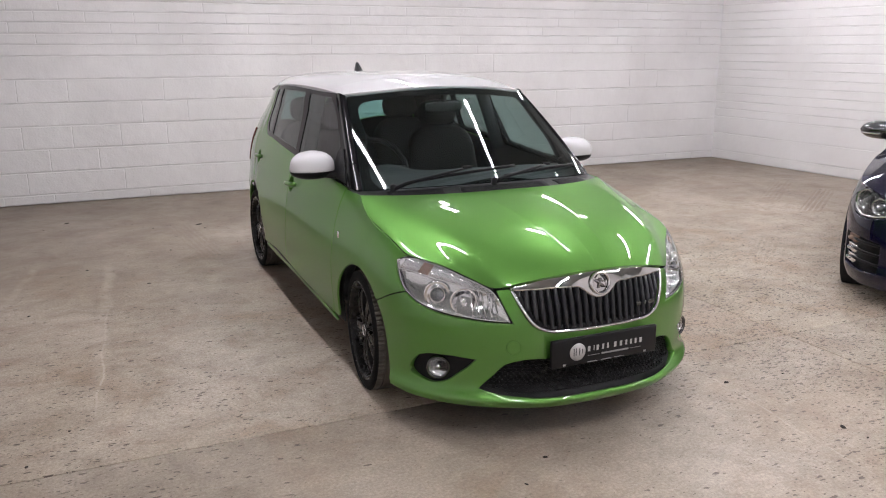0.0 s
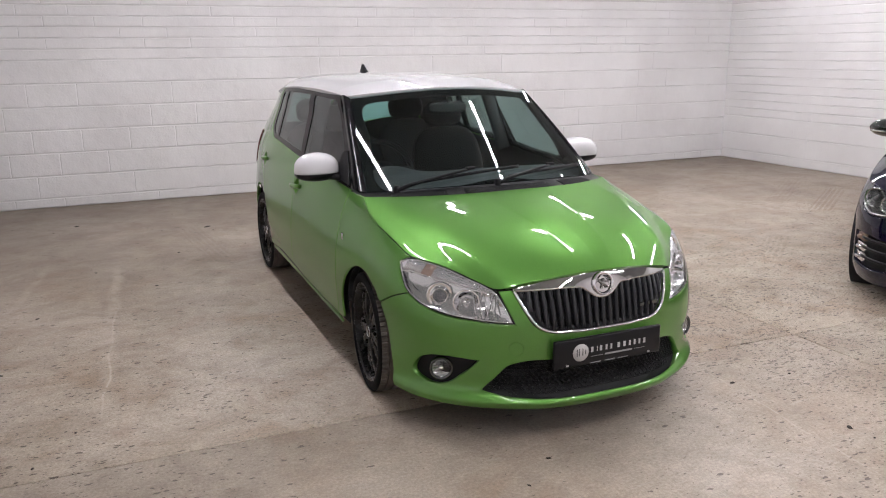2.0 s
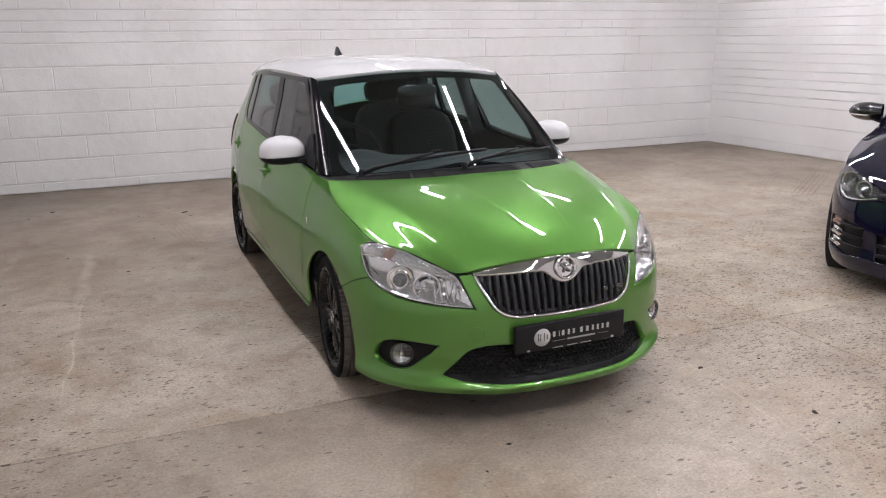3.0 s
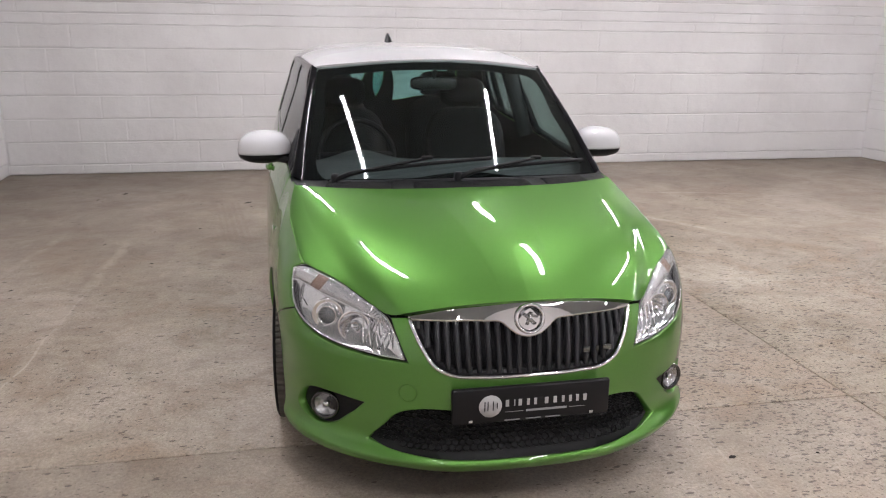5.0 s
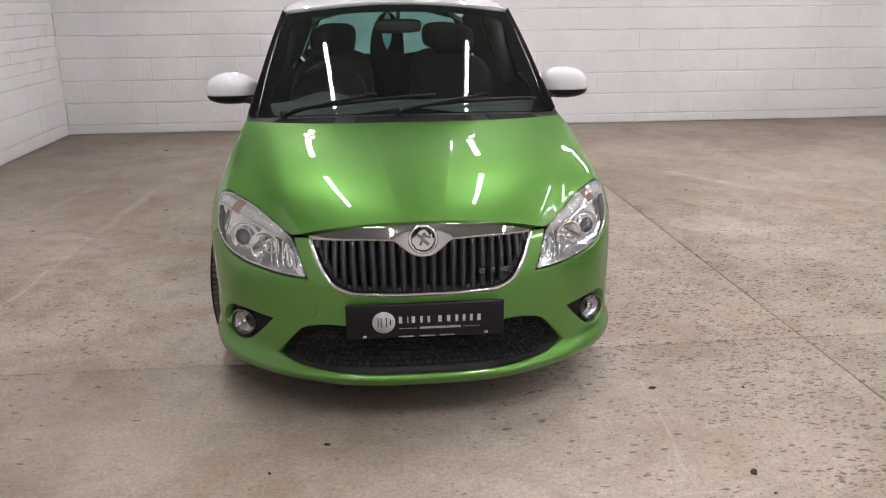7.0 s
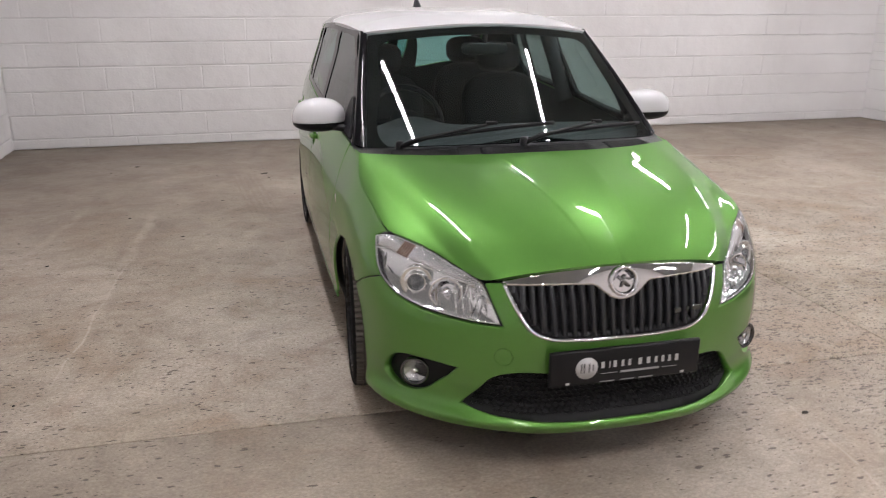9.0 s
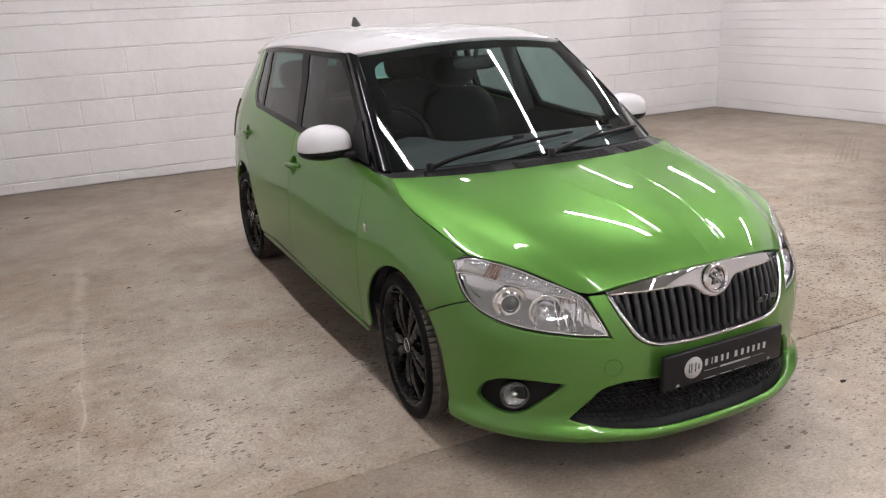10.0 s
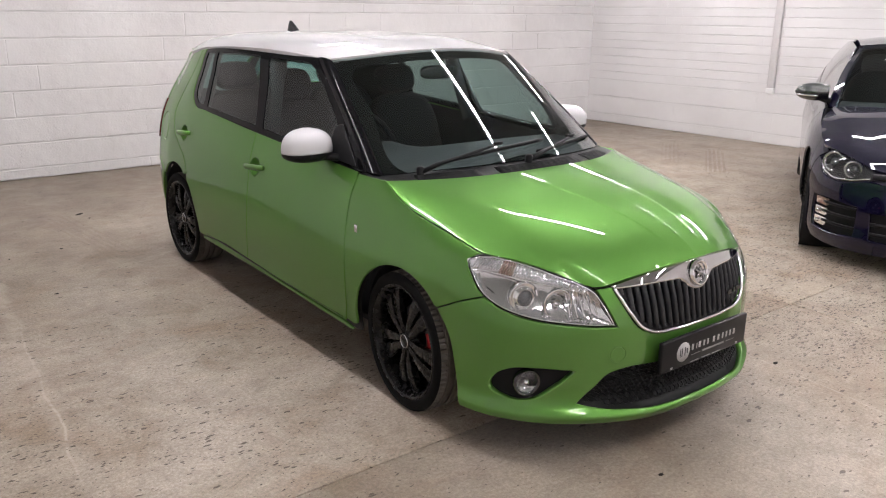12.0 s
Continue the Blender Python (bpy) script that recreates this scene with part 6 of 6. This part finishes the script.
part("tail", sheet("tail", mirrored(coons(curve3([(0, 3.25, .3), (.5, 3.20, .3), (.82, 3.0, .3)]), curve3([(0, 2.95, 1.26), (.3, 2.93, 1.255), (.56, 2.85, 1.22)]), curve3([(0, 3.25, .3), (0, 3.24, .8), (0, 2.95, 1.26)]), curve3([(.82, 3.0, .3), (.82, 2.98, .8), (.56, 2.85, 1.22)]))), 31, 21, u0=-1), NAVY, coupe)
part("floor_pan", block(-.72, .72, -.6, 3.1, .16, .19), DARK, coupe)
part("dashboard", block(-.70, .70, .40, .95, .70, .90, .04), DASH, coupe, "dark dashboard")
for x in (-.38, .38):
    st = part("seat", mesh_of("seat", *pillow(x, 1.55, .76, .25, .10, .34, 3.5)), CLOTH, coupe, "dark seat")
    part("headrest", mesh_of("headrest", *pillow(x, 1.66, 1.14, .14, .06, .09, 3)), CLOTH, st)

# ---- wall blocks, one by one ----


def block_mesh(length, height, left, right, seed, rough=1.0):
    """The front of a painted block: soft uneven arrises, the left and right joints raked out by that much."""
    rnd = random.Random(seed)
    l, h = length / 2, height / 2
    c = .009
    deep = .0062 if rough == 1 else .0042

    def j(s=.0016):
        return rnd.uniform(-s, s) * rough
    outer = [(-l, 0, -h), (l, 0, -h), (l, 0, h), (-l, 0, h)]
    v = [(x, .018, z) for x, _, z in outer]
    ring = [(-l, -h), (-l * .33, -h), (l * .4, -h), (l, -h), (l, h), (l * .3, h), (-l * .45, h), (-l, h)]
    v += [(x + (j() if abs(x) < l else 0), deep if abs(x) < l else (.0042 if (x < 0 and left) or (x > 0 and right) else .0001), z + j(.0022)) for x, z in ring]
    v += [(x * (1 - c * (.9 if (x < 0 and left) or (x > 0 and right) else .03) / l) + j(), 0, z - math.copysign(c * .9, z) + j(.002)) for x, z in ring]
    f = [(4 + k, 4 + (k + 1) % 8, 12 + (k + 1) % 8, 12 + k) for k in range(8)]
    f += [(12, 13, 14, 15), (12, 15, 16, 19), (16, 17, 18, 19)]
    f += [(0, 1, 7, 6, 5, 4), (1, 2, 8, 7), (2, 3, 11, 10, 9, 8), (3, 0, 4, 11)]
    me = bpy.data.meshes.new("block")
    me.from_pydata(v, [], f)
    me.update()
    me.materials.append(BLOCK)
    return me


def lay(wall, courses, x0, x1, place, shown_to, phase, open_share, length=.470):
    """Lay blocks along x0..x1; place(x, z) gives the pose, open_share(x) how many upright joints show. Courses above shown_to are joined into one part."""
    rnd = random.Random(len(courses) * 7 + int(x1 * 10))
    meshes = {}
    rest_v, rest_f = [], []

    def is_open(k, x):
        return random.Random(k * 7919 + round(x * 1000)).random() < open_share(x)
    for k in range(len(courses) - 1):
        z0, z1 = courses[k], courses[k + 1]
        h = z1 - z0 - .008
        start = phase + (.235 if k % 2 else 0)
        n = math.floor((x0 - start) / length)
        x = start + n * length
        while x < x1 - .01:
            a, b = max(x, x0), min(x + length, x1)
            left, right = is_open(k, x), is_open(k, x + length)
            x += length
            if b - a < .04:
                continue
            key = (round(h, 3), round(b - a, 3), left, right, rnd.randrange(4))
            if key not in meshes:
                meshes[key] = block_mesh(b - a, h, left, right, rnd.randrange(10**6), .4 if length > 1 else 1.0)
            m = place((a + b) / 2, (z0 + z1) / 2) @ pose(0, rnd.uniform(-.0007, .0007), rnd.uniform(-.001, .001), rnd.uniform(-.2, .2), rnd.uniform(-.06, .06), rnd.uniform(-.03, .03))
            if z0 < shown_to:
                ob = new("block", meshes[key])
                ob.matrix_basis = m
                ob.parent = wall
            else:
                base = len(rest_v)
                rest_v += [tuple(m @ v.co) for v in meshes[key].vertices]
                rest_f += [tuple(i + base for i in p.vertices) for p in meshes[key].polygons]
    if rest_v:
        ob = part("upper_blocks", mesh_of("upper_blocks", rest_v, rest_f, smooth=False), BLOCK, wall)
        tagged(ob, kind="stuff")


def halves(start, step):
    out = [start]
    while out[-1] + step < HEIGHT:
        out.append(out[-1] + step)
    return out


north = [0, .100, .334, .571, .808, 1.043, 1.279] + halves(1.512, .1095)
lay(wall_north, north, WEST - .01, EAST + .02, lambda x, z: pose(x, NORTH, z), 2.1, -.603 - .235, lambda x: .72 if x < -1.2 else .30)
sides = [0, .125, .375] + halves(.615, .1105)
lay(wall_east, sides, -5.8, -.6, lambda x, z: pose(EAST + SLANT * (NORTH + x), -x, z, 0, 0, -90 + math.degrees(math.atan(SLANT))), 1.9, -.31, lambda x: .1, 1.41)
lay(wall_west, sides, 2.2, 5.8, lambda x, z: pose(WEST, x, z, 0, 0, 90), 2.0, .15, lambda x: .4)

# specks of grit and flakes on the floor
rnd = random.Random(5)
SPOTS = [(.851, -.671, .010), (1.185, -.704, .006), (-1.009, 4.115, .022), (-.55, -1.35, .013), (-1.35, 3.2, .010), (2.2, 2.4, .012), (.97, -1.24, .011), (-1.585, 2.275, .010), (-2.133, 4.66, .020), (-.335, -.94, .008), (-2.31, 1.83, .009)]
for k in range(34):
    SPOTS.append((rnd.uniform(-2.6, 3.2), rnd.uniform(-2.2, 4.5), rnd.uniform(.004, .009)))
for x, y, r in SPOTS:
    if abs(x) < .85 and -.85 < y < 3.2:
        continue
    n = rnd.randrange(6, 9)
    ang = rnd.uniform(0, 6.28)
    st = rnd.uniform(1.0, 2.2)
    vs = []
    for h, q in ((0, 1), (.003, .7)):
        for i in range(n):
            a = 2 * math.pi * i / n
            rr = r * q * rnd.uniform(.75, 1.1)
            ex, ey = rr * st * math.cos(a), rr * math.sin(a)
            vs.append((ex * math.cos(ang) - ey * math.sin(ang), ex * math.sin(ang) + ey * math.cos(ang), h))
    fs = [(i, (i + 1) % n, n + (i + 1) % n, n + i) for i in range(n)] + [tuple(n + i for i in range(n))]
    ob = placed(part("grit_flake", mesh_of("grit_flake", vs, fs), DEBRIS), (x, y, 0))
    tagged(ob, "small dark flake of grit on the concrete", "debris", "grit on the floor")
